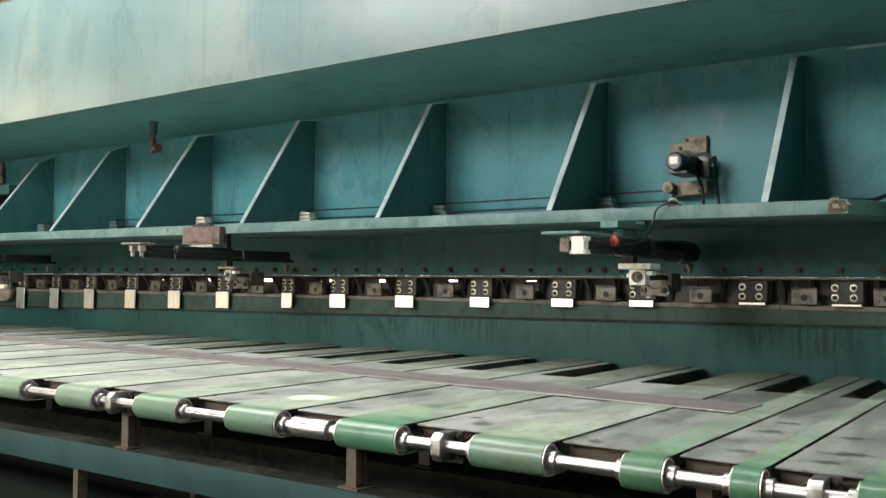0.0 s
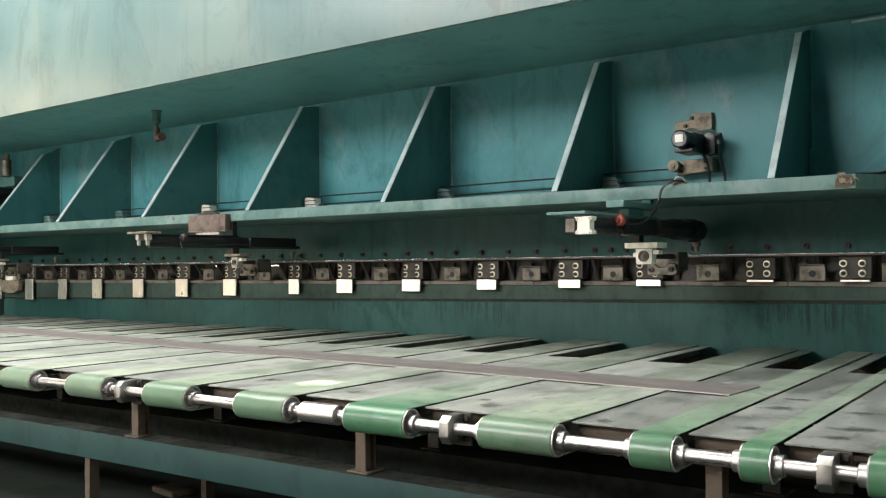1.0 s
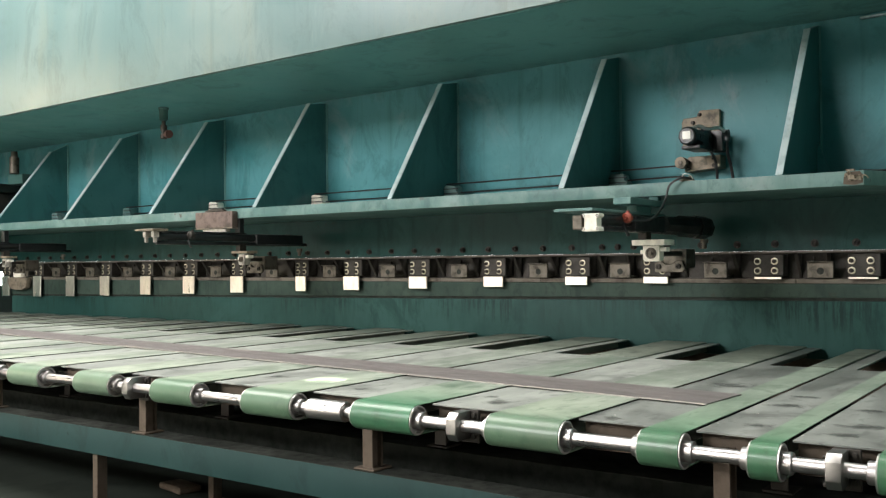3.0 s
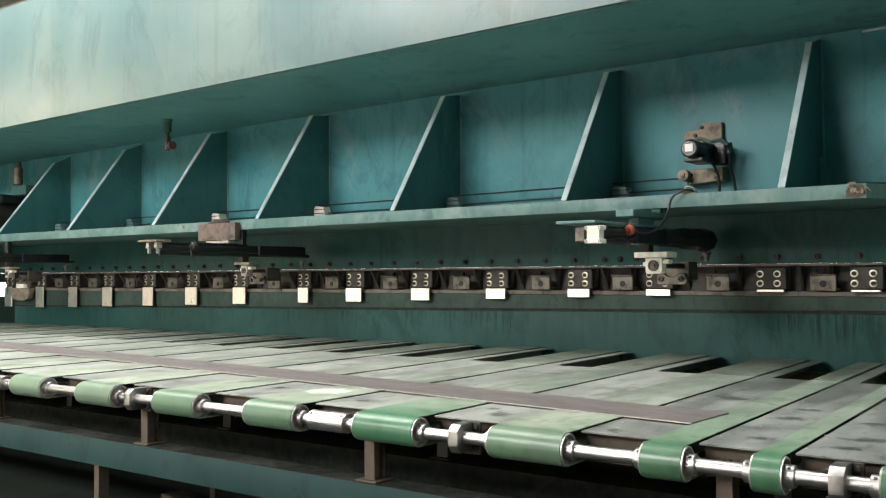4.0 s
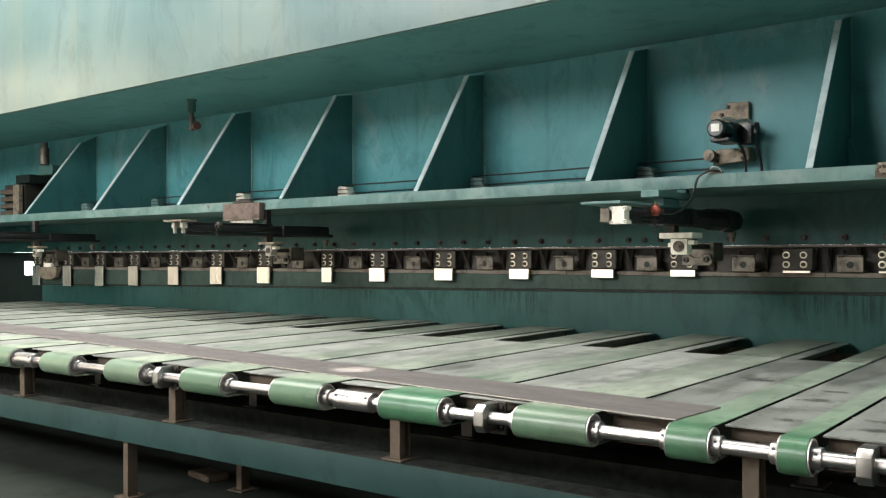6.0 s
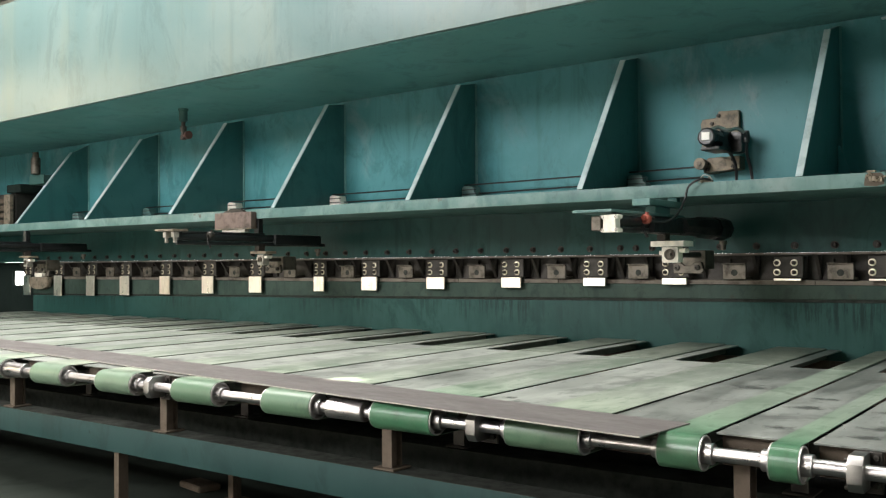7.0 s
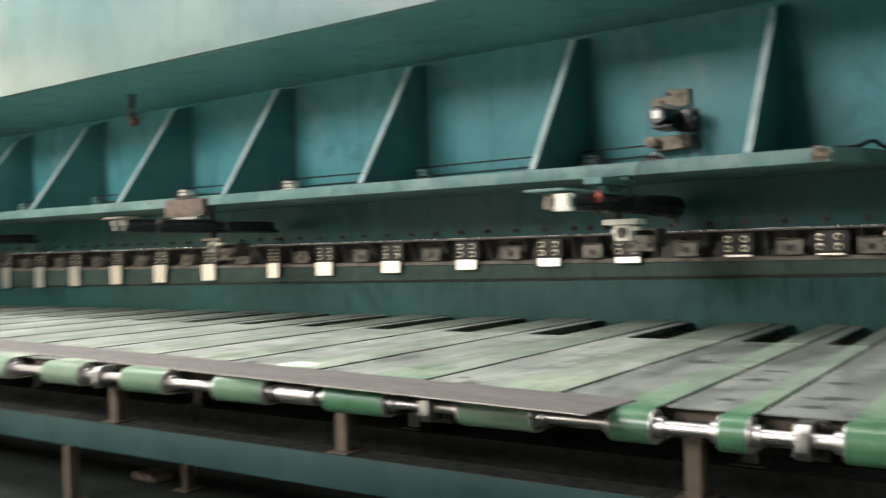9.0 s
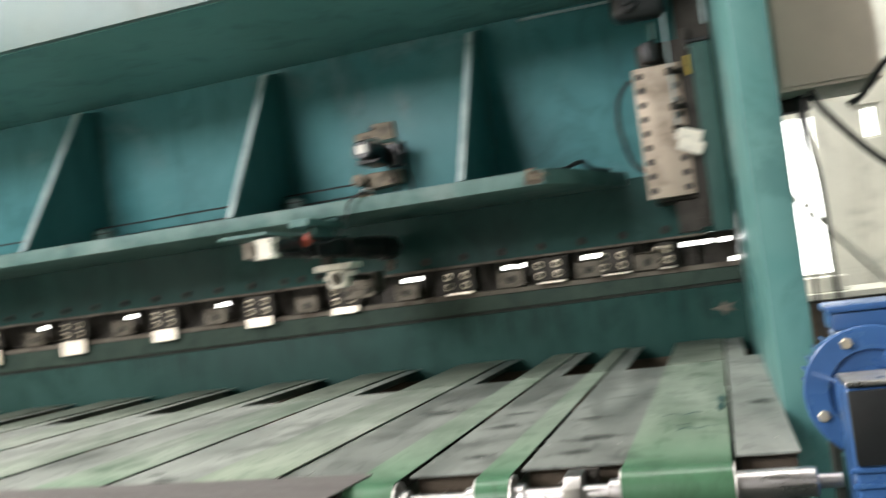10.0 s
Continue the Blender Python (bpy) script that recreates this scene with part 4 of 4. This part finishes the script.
# wavy dark hose, clutter and clips on the ledge end
hose = thing("ledge_hose", "black hose lying along the end of the ledge", "hose")
bm = bmesh.new()
tube(bm, ((-1.30, 3.5, 1.232), (-1.15, 3.62, 1.235), (-1.05, 3.7, 1.275), (-1.00, 3.75, 1.24), (-0.95, 3.86, 1.222), (-0.90, 3.98, 1.220)), 0.014)
part("hose", bm, BLACK, hose)
cl = thing("cable_clip", "tangle of pale clips and wire on the ledge corner", "cable clip")
bm = bmesh.new()
random.seed(5)
for k in range(7):
    x, z = -1.31 + 0.017 * k, 1.150 + 0.03 * random.random()
    dx, dz = random.uniform(-0.03, 0.03), random.uniform(-0.03, 0.03)
    tube(bm, ((x, 3.114, z), (x + 0.3 * dx, 3.104, z + dz), (x + dx, 3.100, z + 0.6 * dz), (x + 1.4 * dx, 3.112, z - 0.3 * dz)), 0.0045, 5)
box(bm, -1.29, -1.255, 3.100, 3.1195, 1.15, 1.178)
box(bm, -1.235, -1.215, 3.104, 3.1195, 1.142, 1.168)
box(bm, -1.31, -1.26, 3.13, 3.17, 1.206, 1.218)
part("clips", bm, RUST_TAN, cl, "pale wire clips")
bm = bmesh.new()
prism(bm, ((-1.322, 1.122), (-1.25, 1.115), (-1.206, 1.128), (-1.206, 1.178), (-1.225, 1.199), (-1.300, 1.201), (-1.318, 1.17)), "y", 3.1165, 3.1192)
part("rust_plate", bm, BROWN, cl, "rust-brown stained backing")
wire = thing("grey_cable", "thin dark cable looping from the ledge to the gauge", "cable")
bm = bmesh.new()
tube(bm, ((-2.30, 3.14, 1.215), (-2.36, 3.08, 1.225), (-2.44, 3.06, 1.18), (-2.47, 3.05, 1.08), (-2.46, 2.9, 0.98), (-2.45, 2.72, 0.925), (-2.47, 2.58, 0.915), (-2.50, 2.52, 0.925)), 0.008)
part("cable", bm, BLACK, wire)
bm = bmesh.new()
turned(bm, (-2.385, 3.125, 1.222), (1, 0.3, 0), ((0, 0.008), (0.004, 0.020), (0.022, 0.022), (0.028, 0.014), (0.05, 0.013), (0.055, 0.019), (0.075, 0.018), (0.08, 0.008)), 12)
box(bm, -2.40, -2.30, 3.121, 3.16, 1.206, 1.213)
part("clamp", bm, RUST_TAN, wire, "small rusty cable clamp")
bm = bmesh.new()
tube(bm, ((-2.38, 3.118, 1.225), (-2.355, 3.10, 1.252), (-2.315, 3.11, 1.245), (-2.30, 3.13, 1.216)), 0.004, 5)
part("tie", bm, ALLOY, wire, "bent pale wire tie")

jb = thing("junction_box", "worn brown junction box hung on the ledge edge", "junction box")
box_part("box_body", (-7.47, -6.92, 3.045, 3.117, 1.022, 1.180), JBOX, jb, "stained brown box", 0.008, 2)
box_part("lip", (-7.475, -6.915, 3.040, 3.119, 1.010, 1.021), RUST_TAN, jb, "pale worn lower lip", 0.004)
bm = bmesh.new()
prism(bm, ((-7.36, 1.182), (-7.05, 1.182), (-7.09, 1.205), (-7.16, 1.222), (-7.25, 1.215), (-7.32, 1.20)), "y", 3.06, 3.11)
part("grease_lump", bm, GREASE, jb, "lump of dark grease", 0.008, 2)
box_part("pale_cover", (-7.36, -7.02, 3.05, 3.11, 0.978, 1.008), CAST, jb, "pale lower cover", 0.006, 2)
tp = thing("drain_tap", "rusty brown drain pipe with a red valve under the beam", "pipe")
bm = bmesh.new()
turned(bm, (-8.30, 3.30, beam_low(-8.30)), (0, 0, -1), ((0, 0.056), (0.02, 0.056), (0.03, 0.046), (0.13, 0.046), (0.145, 0.03)), 14)
part("socket", bm, TEAL_DARK, tp, "green painted socket")
bm = bmesh.new()
turned(bm, (-8.30, 3.30, beam_low(-8.30) - 0.14), (0, 0, -1), ((0, 0.022), (0.05, 0.022), (0.05, 0.034), (0.11, 0.036), (0.11, 0.024), (0.15, 0.024), (0.155, 0.036), (0.20, 0.034), (0.20, 0.01)), 12)
part("pipe", bm, GREASE, tp)
bm = bmesh.new()
turned(bm, (-8.30, 3.30, beam_low(-8.30) - 0.30), (1, -0.2, 0), ((0.02, 0.022), (0.10, 0.022), (0.10, 0.045), (0.13, 0.045)), 14)
part("valve", bm, DULL_RED, tp, "dull red valve wheel")

# ---------------------------------------------------------------- right end of the ram
gib = thing("gib_block", "tan steel gib plate with two rows of bolts", "gib plate")
bm = bmesh.new()
box(bm, -0.635, -0.345, 3.60, 3.68, 0.955, 1.79)
part("plate", bm, TAN, gib, "", 0.006, 2)
for k in range(9):
    z = 1.735 - 0.0915 * k
    for x in ((-0.595, -0.385) if k > 5 or k < 4 else (-0.595,)):
        bm = bmesh.new()
        turned(bm, (x, 3.60, z), (0, -1, 0), ((0, 0.023), (0.004, 0.023), (0.005, 0.017), (0.001, 0.014)), 12)
        part("bolt", bm, BLACK, gib)
box_part("backing", (-0.60, -0.31, 3.685, WALL_Y - 0.002, 0.93, 1.95), GREASE, gib, "dark steel backing", 0.004)
bm = bmesh.new()
tube(bm, ((-0.66, 3.62, 1.73), (-0.74, 3.62, 1.62), (-0.76, 3.63, 1.45), (-0.71, 3.64, 1.22), (-0.63, 3.66, 1.13)), 0.014)
part("loop_cable", bm, BLACK, gib, "black cable loop")
gd = thing("ram_guide", "upright grey-green guide bar beside the side frame", "guide bar")
box_part("guide_bar", (-0.268, -0.146, 3.42, 3.52, 0.70, 1.85), TEAL_DARK, gd, "", 0.006, 2)
box_part("guide_back", (-0.345, -0.130, 3.625, 3.80, 0.80, 2.38), GREASE, gd, "", 0.004)
box_part("wear_strip", (-0.335, -0.275, 3.56, 3.62, 0.74, 1.98), GREASE, gd, "dark wear strip", 0.004)
box_part("bar_cap", (-0.285, -0.135, 3.41, 3.60, 1.853, 1.875), BLACK_OIL, gd, "", 0.004)
bm = bmesh.new()
rod(bm, (-0.165, 3.40, 1.95), (-0.165, 3.40, 2.36), 0.011, 10)
part("upper_rod", bm, TEAL_EDGE, gd, "thin pale rod")
box_part("yellow_mark", (-0.306, -0.284, 3.50, 3.525, 1.68, 1.80), YELLOW, gd, "yellow painted strip", 0.003)
bm = bmesh.new()
rod(bm, (-0.40, 3.50, 1.32), (-0.40, 3.50, 2.36), 0.007, 12)
part("push_rod", bm, TEAL_EDGE, gd, "thin teal rod")
for z in (1.72, 1.50, 1.36):
    bm = bmesh.new()
    rod(bm, (-0.40, 3.50, z), (-0.30, 3.62, z), 0.018, 10)
    turned(bm, (-0.40, 3.50, z - 0.02), (0, 0, 1), ((0, 0.03), (0.04, 0.03)), 12)
    part("rod_clamp", bm, GREASE, gd)
bm = bmesh.new()
box(bm, -0.71, -0.37, 3.44, 3.60, 2.07, 2.34)
du = part("drive_unit", bm, BLACK_OIL, gd, "black drive unit", 0.08, 5)
bm = bmesh.new()
turned(bm, (-0.60, 3.445, 2.18), (0, -1, 0), ((0, 0.07), (0.03, 0.07), (0.04, 0.055), (0.04, 0.03), (0.07, 0.028)), 20)
part("hub", bm, BLACK, du)
box_part("drive_neck", (-0.56, -0.47, 3.54, 3.66, 1.81, 1.94), BLACK_OIL, gd, "", 0.02, 2)
box_part("neck_bracket", (-0.50, -0.46, 3.56, 3.66, 1.945, 2.06), TEAL_DARK, gd, "", 0.004)
tagc = thing("paper_tag", "pair of pale card tags hung on the guide", "tag")
for k, (zz, a) in enumerate(((1.300, 20), (1.232, 24))):
    bm = bmesh.new()
    prism(bm, ((-0.075, -0.040), (0.075, -0.044), (0.075, 0.034), (-0.055, 0.036), (-0.08, 0.014)), "y", 0, 0.003)
    c = part("card", bm, CREAM, tagc)
    c.matrix_basis = pose(-0.335, 3.40 - 0.012 * k, zz, 0, a, 0)
bm = bmesh.new()
tube(bm, ((-0.40, 3.485, 1.48), (-0.41, 3.44, 1.40), (-0.405, 3.402, 1.325)), 0.004, 6)
part("string", bm, GREASE, tagc)

# ---------------------------------------------------------------- gear motor at the shaft end
gm = thing("gear_motor", "blue enamelled worm gear motor driving the conveyor shaft", "gear motor")
bm = bmesh.new()
box(bm, -0.018, 0.25, 0.20, 0.40, -0.22, 0.185)
part("gear_case", bm, BLUE, gm, "blue gear case", 0.018, 3)
box_part("case_cover", (-0.012, 0.245, 0.180, 0.199, -0.01, 0.180), BLACK_OIL, gm, "dark square cover", 0.006, 2)
box_part("case_top", (-0.014, 0.245, 0.19, 0.39, 0.187, 0.202), MACHINED, gm, "bare grey top face", 0.004)
for z in (-0.19, -0.15, -0.11, -0.07, -0.03):
    box_part("fin", (-0.03, 0.245, 0.188, 0.199, z, z + 0.014), BLUE, gm, "", 0.003)
bm = bmesh.new()
turned(bm, (0.09, 0.47, 0.13), (0, -1, 0), ((-0.03, 0.08), (-0.03, 0.182), (-0.005, 0.187), (0, 0.182), (0.002, 0.120), (-0.015, 0.115), (-0.015, 0.07), (0.02, 0.06)), 40)
part("flange", bm, BLUE, gm, "round blue motor flange")
for k in range(8):
    a = radians(22 + 45 * k)
    bm = bmesh.new()
    p = Vector((0.09 + 0.152 * math.cos(a), 0.468, 0.13 + 0.152 * math.sin(a)))
    if k % 2 == 0:
        hex_bolt(bm, p, (0, -1, 0), 0.017, 0.016)
        part("flange_bolt", bm, BOLT, gm)
    else:
        q = Vector((0.09, 0.468, 0.13))
        side = Vector((-math.sin(a), 0, math.cos(a))) * 0.006
        outer = q + (p - q) * 1.12
        inner = q + (p - q) * 0.62
        vs = [bm.verts.new(v) for v in (inner - side, inner + side, outer + side, outer - side)]
        up = [bm.verts.new(v.co + Vector((0, -0.022 if j < 2 else -0.004, 0))) for j, v in enumerate(vs)]
        bm.faces.new(vs)
        bm.faces.new(up[::-1])
        for j in range(4):
            bm.faces.new((vs[j], up[j], up[(j + 1) % 4], vs[(j + 1) % 4]))
        part("flange_rib", bm, BLUE, gm)
bm = bmesh.new()
turned(bm, (0.09, 0.50, 0.13), (0, 1, 0), ((0, 0.13), (0.02, 0.14), (0.38, 0.14), (0.40, 0.12), (0.46, 0.11)), 32)
part("motor_barrel", bm, BLUE, gm, "blue motor barrel")
for k in range(14):
    a = radians(180 * k / 13)
    bm = bmesh.new()
    d = Vector((math.cos(a), 0, math.sin(a)))
    s = Vector((-d.z, 0, d.x)) * 0.003
    c = Vector((0.09, 0, 0.13))
    lo = [c + d * 0.138 - s, c + d * 0.138 + s, c + d * 0.158 + s, c + d * 0.158 - s]
    a0 = [bm.verts.new((v.x, 0.53, v.z)) for v in lo]
    a1 = [bm.verts.new((v.x, 0.86, v.z)) for v in lo]
    bm.faces.new(a0)
    bm.faces.new(a1[::-1])
    for j in range(4):
        bm.faces.new((a0[j], a1[j], a1[(j + 1) % 4], a0[(j + 1) % 4]))
    part("cooling_fin", bm, BLUE, gm)
bm = bmesh.new()
box(bm, 0.01, 0.22, 0.53, 0.74, 0.30, 0.352)
part("terminal_box", bm, BLUE, gm, "blue terminal box", 0.012, 2)
box_part("terminal_lid", (0.0, 0.23, 0.52, 0.75, 0.354, 0.375), BLUE, gm, "", 0.008, 2)
box_part("torque_arm", (-0.02, 0.02, 0.42, 0.47, FLOOR, -0.03), TEAL_DARK, gm, "", 0.003)
box_part("stand", (0.05, 0.22, 0.24, 0.42, FLOOR, -0.222), TEAL_DARK, gm, "", 0.006)

# ---------------------------------------------------------------- beyond the side frame
cab = thing("control_cabinet", "beige steel control cabinet hung beside the side frame", "cabinet")
box_part("cabinet_body", (0.135, 0.62, 2.62, 3.1, 1.33, 2.30), BEIGE, cab, "", 0.012, 2)
box_part("cabinet_door", (0.15, 0.605, 2.60, 2.618, 1.35, 2.28), BEIGE, cab, "", 0.006, 2)
box_part("cabinet_arm", (0.006, 0.30, 2.85, 2.95, 1.26, 1.328), GREASE, cab, "", 0.004)
cb = thing("hanging_cables", "thick dark cables hanging below the cabinet", "cable")
for pts, r in ((((0.29, 2.7, 1.34), (0.32, 2.69, 1.25), (0.45, 2.66, 1.06), (0.60, 2.62, 0.89), (0.85, 2.58, 0.70), (1.1, 2.55, 0.62)), 0.018),
               (((0.66, 2.6, 1.42), (0.60, 2.6, 1.36), (0.52, 2.62, 1.26), (0.45, 2.64, 1.22)), 0.016),
               (((0.25, 2.8, 1.33), (0.26, 2.8, 1.1), (0.285, 2.8, 0.85), (0.29, 2.82, 0.5), (0.31, 2.85, 0.0), (0.33, 2.9, FLOOR + 0.03)), 0.014),
               (((0.23, 2.82, 1.33), (0.235, 2.82, 0.9), (0.20, 2.84, 0.5), (0.19, 2.86, FLOOR + 0.03)), 0.009)):
    bm = bmesh.new()
    tube(bm, pts, r)
    part("cable", bm, BLACK, cb)
bench = thing("work_bench", "dark brown steel bench with a pale top by the far wall", "bench")
box_part("bench_body", (0.5, 5.0, 8.6, 9.6, FLOOR, -0.10), BROWN, bench, "", 0.01)
box_part("bench_top", (0.45, 5.05, 8.55, 9.65, -0.098, -0.02), PANEL, bench, "pale worktop", 0.01)
scrap = thing("floor_scrap", "rusty offcut lying on the floor under the conveyor", "scrap metal")
bm = bmesh.new()
prism(bm, ((-5.30, 0.95), (-5.02, 0.90), (-4.98, 1.06), (-5.25, 1.10)), "z", FLOOR, FLOOR + 0.045)
part("offcut", bm, BROWN, scrap, "", 0.01)

# far end of the ram: guide stack seen past the last gusset
fg = thing("far_guide", "dim rusty guide stack at the far end of the ram", "guide stack")
box_part("gib_plate", (-12.66, -12.50, 3.58, 3.64, 1.215, 1.66), RUST_TAN, fg, "dull tan plate", 0.006)
for z in (1.24, 1.34, 1.44, 1.54):
    box_part("stack_bar", (-13.05, -12.67, 3.60, 3.66, z, z + 0.07), BROWN, fg, "rusty flat bar", 0.006)
box_part("backing_plate", (-13.05, -12.50, 3.67, 4.10, 1.208, 1.68), GREASE, fg, "", 0.004)
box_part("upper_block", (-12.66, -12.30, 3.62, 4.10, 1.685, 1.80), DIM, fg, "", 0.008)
bm = bmesh.new()
turned(bm, (-11.86, 3.60, 1.90), (0, 0, 1), ((0, 0.05), (0.01, 0.062), (0.22, 0.062), (0.23, 0.045), (0.30, 0.04)), 18)
part("cylinder", bm, BRACKET, fg, "dull steel cylinder")
box_part("cylinder_bracket", (-12.08, -11.72, 3.63, 4.10, 1.77, 1.898), TEAL_DARK, fg, "", 0.006)
endp = thing("cavity_plate", "added dark plate for the shaded machine end, with a small daylit opening", "machine plate")
bm = bmesh.new()
for x0, x1, z0, z1 in ((-14.445, -12.885, FLOOR, 0.37), (-14.445, -12.885, 0.58, 0.716), (-14.445, -13.76, 0.37, 0.58), (-13.40, -12.885, 0.37, 0.58)):
    box(bm, x0, x1, 4.30, 4.34, z0, z1)
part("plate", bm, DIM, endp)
hsg = thing("bearing_housing", "dull cream housing bolted at the end of the blade", "housing")
bm = bmesh.new()
prism(bm, ((-12.74, 0.345), (-12.62, 0.325), (-12.44, 0.325), (-12.33, 0.36), (-12.30, 0.45), (-12.30, 0.50), (-12.80, 0.50), (-12.80, 0.42)), "y", 4.02, 4.10)
part("cup", bm, RUST_TAN, hsg, "", 0.015, 2)
box_part("top_block", (-12.66, -12.46, 4.03, 4.11, 0.502, 0.575), CREAM, hsg, "", 0.008, 2)

# sheeting panels on the far wall beside the window
far_wall = bpy.data.objects["wall_far"]
for k in range(14):
    x = 1.10 + 0.42 * k
    for z0, z1 in ((FLOOR + 0.1, 1.74), (2.15, 6.5)) if k == 1 else ((FLOOR + 0.1, 6.5),):
        box_part("wall_panel", (x, x + 0.36, FRONT - 0.03, FRONT - 0.002, z0, z1), PANEL, far_wall, "", 0.012)
bm = bmesh.new()
prism(bm, ((-0.352, 1.22), (-0.340, 1.14), (-0.322, 1.24), (-0.330, 1.33), (-0.32, 1.46), (-0.340, 1.52), (-0.352, 1.42), (-0.342, 1.33)), "z", 0.0003, 0.004)
part("torn_patch", bm, TEAL_DARK, bpy.data.objects["conveyor_belt.017"], "dark torn patch on the belt edge")
bm = bmesh.new()
prism(bm, ((-0.36, 0.20), (-0.30, 0.215), (-0.27, 0.25), (-0.255, 0.215), (-0.20, 0.235), (-0.235, 0.20), (-0.20, 0.165), (-0.255, 0.18), (-0.275, 0.14), (-0.295, 0.18)), "y", BED_Y - 0.0025, BED_Y - 0.0005)
part("bare_patch", bm, BLADE, bed, "star-shaped patch of bare metal")


def scuff(points, width, belt):
    """A dark smear lying on a belt, drawn along points (x, y)."""
    bm = bmesh.new()
    tube(bm, [(x, y, 0.0002) for x, y in points], width, 6)
    for v in bm.verts:
        v.co.z = 0.0003 + 0.0005 * (v.co.z > 0.0002)
    part("scuff", bm, TEAL_DARK, bpy.data.objects[belt], "dark scuff")


scuff(((-0.54, 1.13), (-0.50, 1.16), (-0.47, 1.12), (-0.43, 1.17), (-0.41, 1.15)), 0.006, "conveyor_belt.017")
scuff(((-0.48, 0.83), (-0.45, 0.86), (-0.42, 0.83), (-0.38, 0.87), (-0.35, 0.86)), 0.006, "conveyor_belt.017")
scuff(((-0.50, 0.94), (-0.47, 0.92), (-0.44, 0.95)), 0.004, "conveyor_belt.017")
def oil_stain(x, y, rx, ry, turn):
    """A flat oil mark on the table sheets."""
    bm = bmesh.new()
    c, s = math.cos(turn), math.sin(turn)
    ring = [(1.35 * rx * math.cos(0.35 * k), 1.5 * ry * math.sin(0.35 * k)) for k in range(18)]
    bm.faces.new([bm.verts.new((x + c * p - s * q, y + s * p + c * q, -0.0052)) for p, q in ring])
    part("oil_stain", bm, OIL_MARK, table, "soft dark oil mark")


for stain in ((-1.165, 1.215, 0.10, 0.06, -0.2), (-1.125, 0.635, 0.055, 0.04, 0.5), (-0.755, 0.83, 0.115, 0.06, -0.1), (-0.83, 1.24, 0.08, 0.05, 0.3), (-1.16, 1.52, 0.08, 0.04, 0.1), (-2.32, 0.60, 0.06, 0.06, 0.8), (-2.44, 0.735, 0.05, 0.04, 0.2), (-1.68, 0.49, 0.07, 0.04, 0.9), (-0.19, 1.33, 0.05, 0.08, 0.0), (-0.80, 0.60, 0.07, 0.05, 0.6), (-1.60, 1.75, 0.11, 0.10, 0.3), (-3.16, 0.62, 0.06, 0.05, 0.5), (-3.93, 0.75, 0.08, 0.06, 0.4)):
    oil_stain(*stain)
bm = bmesh.new()
random.seed(11)
for x, y in ((-1.70, 0.564), (-1.27, 0.60), (-0.928, 0.85), (-0.92, 0.52), (-0.905, 0.765), (-0.18, 0.61), (-1.21, 0.93), (-0.66, 0.70), (-1.74, 0.70)):
    u = random.uniform(0.003, 0.006)
    prism(bm, ((x - u, y), (x, y - 0.6 * u), (x + u, y + 0.3 * u), (x + 0.2 * u, y + 0.8 * u)), "z", -0.0058, -0.0035)
tagged(part("swarf", bm, ALLOY), "tiny bright metal chips scattered on the conveyor table", "swarf", kind="stuff")
box_part("gap_light_strip", (-1.40, -0.70, 4.09, 4.12, 2.388, 2.403), TEAL_EDGE, ram, "pale bar standing in for daylight in the gap under the beam", 0.003)
box_part("gib_foot", (-0.478, -0.335, 3.69, 3.86, 0.722, 0.928), GREASE, gib, "dark steel foot", 0.004)
sup = thing("shaft_support", "small alloy support block under the shaft end", "support block")
box_part("block", (-0.270, -0.222, 0.285, 0.345, -0.205, -0.124), MACHINED, sup, "", 0.005, 2)
box_part("stem", (-0.270, -0.222, 0.332, 0.345, -0.343, -0.207), BROWN, sup, "", 0.003)
rail = thing("grey_pipe", "grey sloping pipe beyond the side frame", "pipe")
bm = bmesh.new()
rod(bm, (0.10, 6.0, 1.35), (1.80, 6.0, -0.77), 0.022, 12)
part("tube", bm, PANEL, rail)
bm = bmesh.new()
box(bm, 1.70, 1.92, 5.9, 6.1, FLOOR, -0.76)
part("pipe_foot", bm, GREASE, rail)
crate = thing("pale_box", "low pale box lying on the bench top", "box")
box_part("crate_body", (0.64, 1.06, 8.7, 9.1, -0.0195, 0.15), PANEL, crate, "", 0.01)


# ---------------------------------------------------------------- movement


def motions():
    turn = math.degrees(0.232 / 0.070)
    rows = []
    t = 0.0
    while t < 7.3:
        rows.append((t, pose(0, AX_Y, AX_Z, turn * t)))
        t += 0.3
    rows.append((7.3, pose(0, AX_Y, AX_Z, turn * 7.25)))
    rows.append((8.6, pose(0, AX_Y, AX_Z, turn * 7.25)))
    rows.append((10.0, pose(0, AX_Y, AX_Z, turn * 7.25)))
    walk(shaft, rows)
    walk(strip, [(t, pose(-1.462, y, 0.001, 0, 0, a)) for t, y, a in STRIP])
    walk(clamp, [(t, pose(0, 0, z, 0, a, 0)) for t, z, a in ((0, 0.012, -0.6), (0.5, 0.012, -0.55), (1.0, 0.008, -0.3), (1.4, 0.0, 0), (4, 0, 0), (8.9, 0.0, 0), (9.2, -0.045, 0), (9.5, -0.07, 0), (10, -0.075, 0))])


STRIP = ((0, 1.675, -4.2), (0.5, 1.562, -4.5), (1.0, 1.448, -4.8), (1.5, 1.335, -5.0), (2.0, 1.225, -5.1), (2.5, 1.115, -5.2), (4.0, 0.785, -5.4), (4.5, 0.675, -5.45), (5.0, 0.565, -5.5), (5.5, 0.46, -5.6), (6.8, 0.15, -5.8), (7.0, 0.10, -5.85), (7.25, 0.05, -5.9), (7.5, 0.045, -5.9), (8.5, 0.045, -5.9), (10, 0.045, -5.9))
motions()
